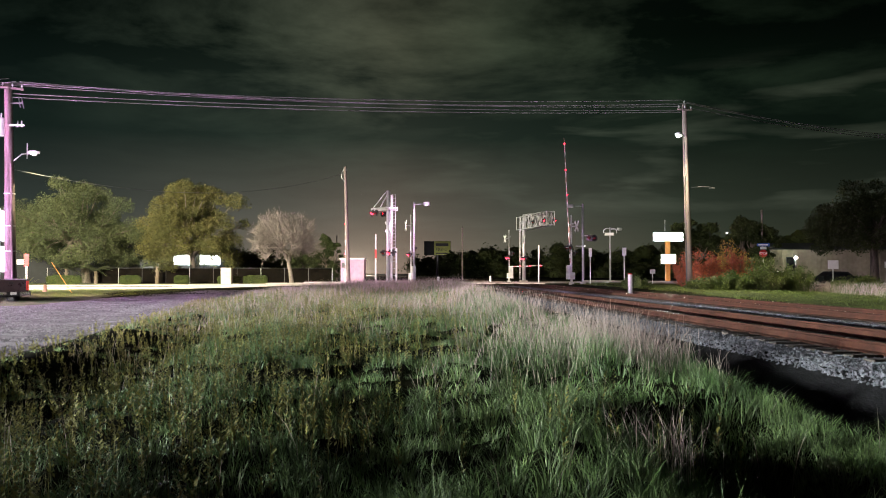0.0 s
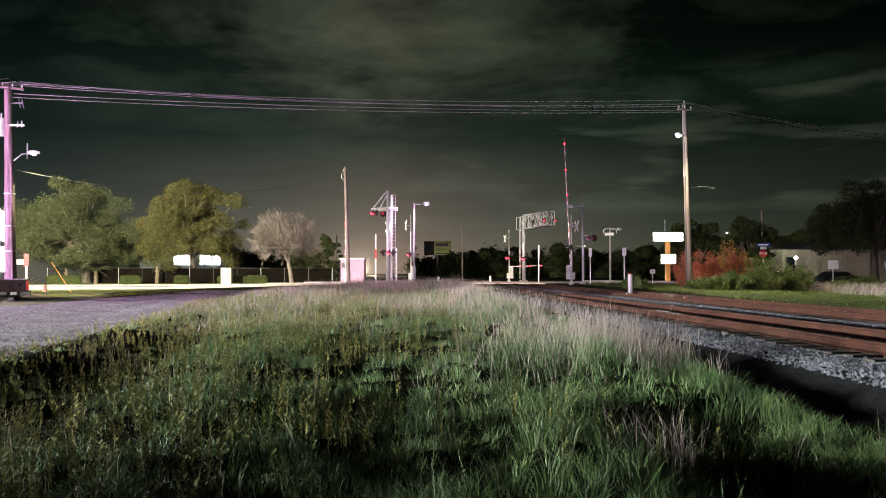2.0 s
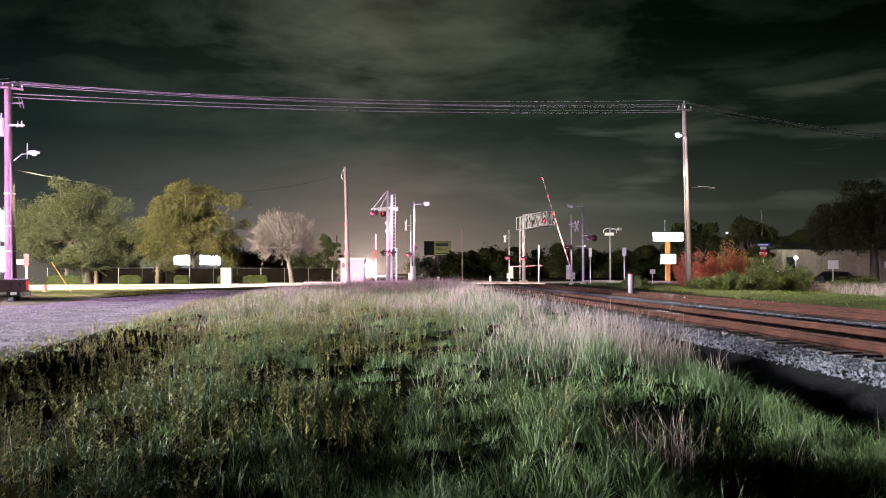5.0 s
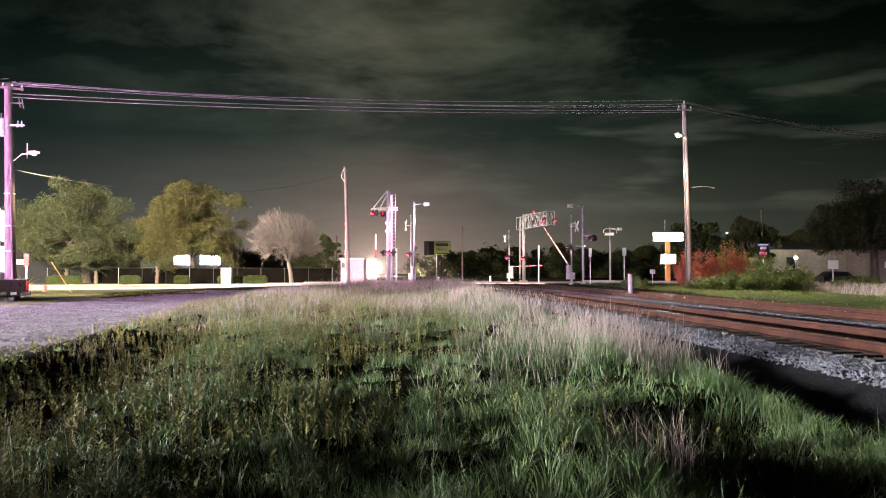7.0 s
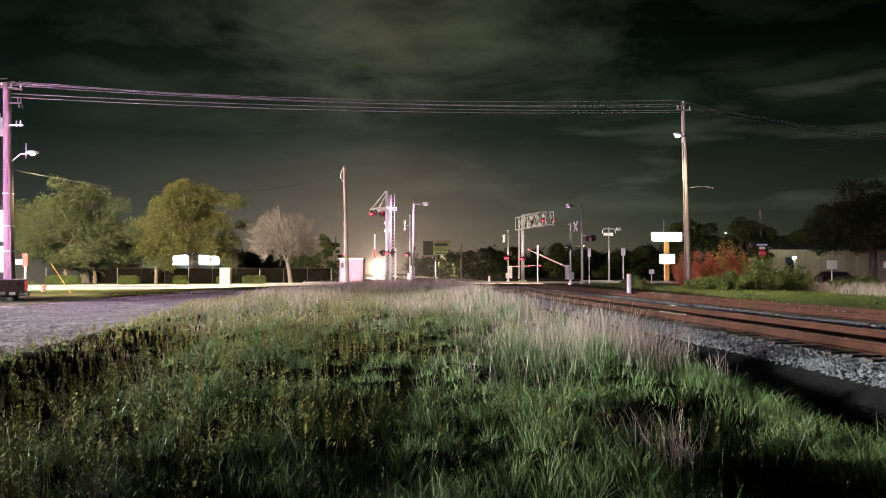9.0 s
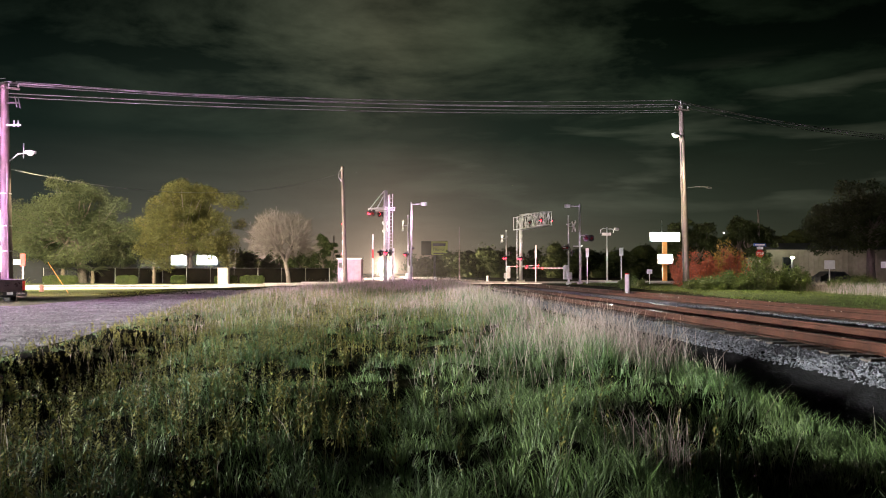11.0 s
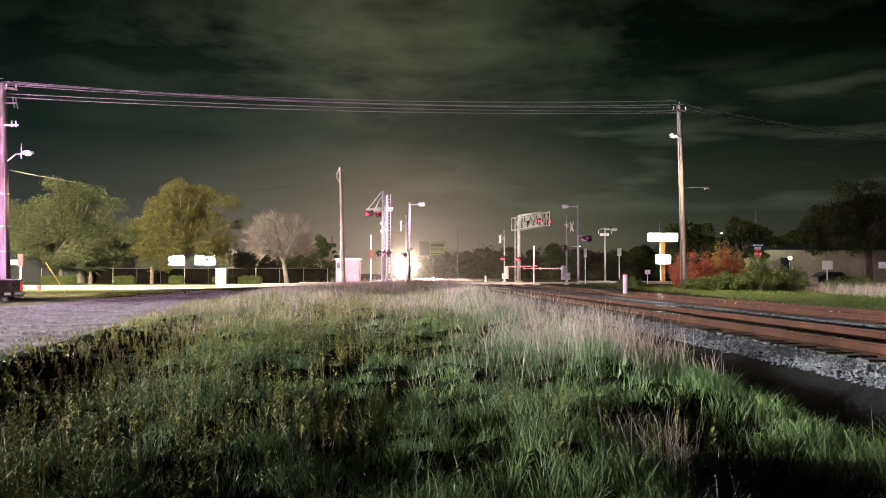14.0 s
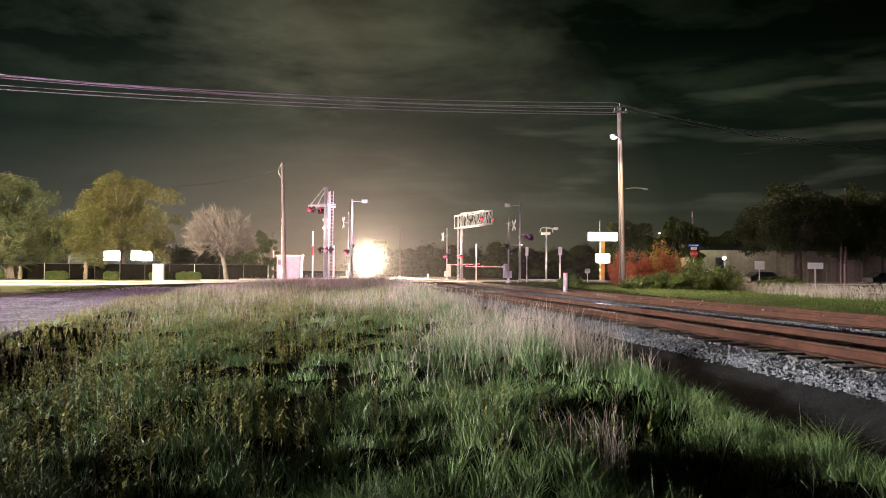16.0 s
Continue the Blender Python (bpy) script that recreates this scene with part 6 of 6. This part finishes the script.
for fx, fy, ft in ((38.6, 100.0, 9.3), (3.5, 150.0, 10.0), (53.7, 92.0, 11.6), (52.0, 90.0, 7.6), (-18.0, 140, 8.0)):
    utility_pole(fx, fy, 0.4, ft, 0.15, 0.11, 0.0, WOODPOLE, "far weathered utility pole", "far poles")


# ---- the train ----
def locomotive():
    """A road locomotive; its front faces its own -y, the rail head is at z = 0."""
    t = tagged(new("locomotive"), "dark freight locomotive with a glaring headlight on the rails", "locomotive")
    part("frame", Geo().box((0, 10.3, 1.25), (2.9, 20.4, 0.35), 0, 0.05), DARKSTEEL, t)
    part("pilot", Geo().prism([(0.05, 0.12), (-0.45, 0.12), (0.0, 1.1), (0.3, 1.1)], "x", -1.35, 1.35), LOCO, t)
    part("nose", Geo().prism([(0.9, 1.4), (0.9, 2.9), (1.2, 3.05), (2.7, 3.05), (2.7, 1.4)], "x", -0.85, 0.85), LOCO, t)
    part("cab", Geo().prism([(2.6, 1.4), (2.6, 3.3), (2.8, 4.25), (5.2, 4.35), (5.2, 1.4)], "x", -1.5, 1.5), LOCO, t)
    part("roof", Geo().prism([(-1.5, 4.25), (-1.1, 4.5), (1.1, 4.5), (1.5, 4.25)], "y", 2.75, 5.3), LOCO, t)
    for s in (-1, 1):
        part("windscreen", Geo().box((s * 0.72, 2.64, 3.65), (1.1, 0.05, 0.6), 0, 0.01), GLASS, t)
        part("number_board", Geo().box((s * 0.75, 2.66, 4.22), (0.75, 0.08, 0.22)), WHITE, t)
        ditch = part("ditch_light", Geo().tube((s * 1.05, -0.05, 1.75), (s * 1.05, 0.2, 1.75), 0.17, 0.17, 14), DARKSTEEL, t)
        part("lens", Geo().ball((s * 1.05, -0.06, 1.75), 0.15, 12, 8), HEAD_ON, ditch, "lit ditch light lens")
        part("handrail", Geo().path([(s * 1.35, 0.1, 1.4), (s * 1.35, 0.1, 2.4), (s * 1.35, 2.4, 2.4)], 0.025), GALV, t)
        part("step", Geo().box((s * 1.25, 0.2, 0.6), (0.4, 0.4, 0.05)), DARKSTEEL, t)
    part("hood", Geo().box((0, 12.3, 2.75), (1.9, 14.2, 2.75), 0, 0.1), LOCO, t)
    head = part("headlight", Geo().box((0, 2.62, 4.0), (0.75, 0.14, 0.4), 0, 0.02), DARKSTEEL, t)
    for s in (-0.19, 0.19):
        part("lens", Geo().ball((s, 2.54, 4.0), 0.17, 14, 8), HEAD_ON, head, "lit headlight lens")
    # nested shells added round the headlight in place of lens bloom
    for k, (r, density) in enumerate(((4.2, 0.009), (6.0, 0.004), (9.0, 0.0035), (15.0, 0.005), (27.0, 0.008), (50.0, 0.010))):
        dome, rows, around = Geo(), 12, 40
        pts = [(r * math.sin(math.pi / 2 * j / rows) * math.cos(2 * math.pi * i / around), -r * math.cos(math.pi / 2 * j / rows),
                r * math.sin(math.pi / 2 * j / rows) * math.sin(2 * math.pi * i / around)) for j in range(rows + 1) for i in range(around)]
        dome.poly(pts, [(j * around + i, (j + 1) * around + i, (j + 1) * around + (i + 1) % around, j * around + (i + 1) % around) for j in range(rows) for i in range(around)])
        part("headlight_glare", dome, glare_material("glare_shell_%d" % k, density, r), t, "added shell that stands in for the headlight's glare", True, pose(0, 0.8, 3.0))
    part("coupler", Geo().box((0, -0.6, 0.85), (0.3, 0.7, 0.3), 0, 0.05), DARKSTEEL, t)
    part("fuel_tank", Geo().box((0, 10.3, 0.75), (2.6, 5.5, 0.8), 0, 0.15), DARKSTEEL, t)
    for by in (3.6, 17.0):
        for ax in (-1.9, 0, 1.9):
            part("wheel", Geo().tube((-0.8, by + ax, 0.5), (-0.67, by + ax, 0.5), 0.52, 0.5, 20).tube((0.67, by + ax, 0.5), (0.8, by + ax, 0.5), 0.5, 0.52, 20).tube((-0.7, by + ax, 0.5), (0.7, by + ax, 0.5), 0.1), RUST, t)
        part("bogie_frame", Geo().box((-1.0, by, 0.62), (0.16, 5.2, 0.42), 0, 0.03).box((1.0, by, 0.62), (0.16, 5.2, 0.42), 0, 0.03), DARKSTEEL, t)
    return t


train = locomotive()
tie = tie_mesh()
ties(track_a, TRACK_A, 4, 76, tie)
ties(track_b, TRACK_B, 6, 74, tie)


def motions():
    # the train rolls towards the crossing along the bend
    rows = []
    for k in range(17):
        y = 408.0 - 16.75 * k
        x = TRACK_A + float(track_shift(y + 2))
        slope = float(track_shift(y + 12) - track_shift(y)) / 12
        rows.append((float(k), pose(x, y, RAIL_Z, 0, 0, math.degrees(math.atan(-slope)))))
    walk(train, rows)
    # the near gate comes down: its arm tips away over the road
    swing = ((0, 7), (2.4, 7), (3.0, 10), (3.5, 15.4), (4.2, 28), (5.2, 42), (6.3, 54), (7.0, 60), (8.0, 70), (9.2, 82), (10.0, 88), (10.6, 89.5), (16, 89.5))
    pivot = pose(11.58, 74.35, 2.05, 0, 0, 12.7)
    walk(GATE_ARM, [(t, pivot @ pose(-0.12, 0, 0, -a, 0, 0)) for t, a in swing])


motions()
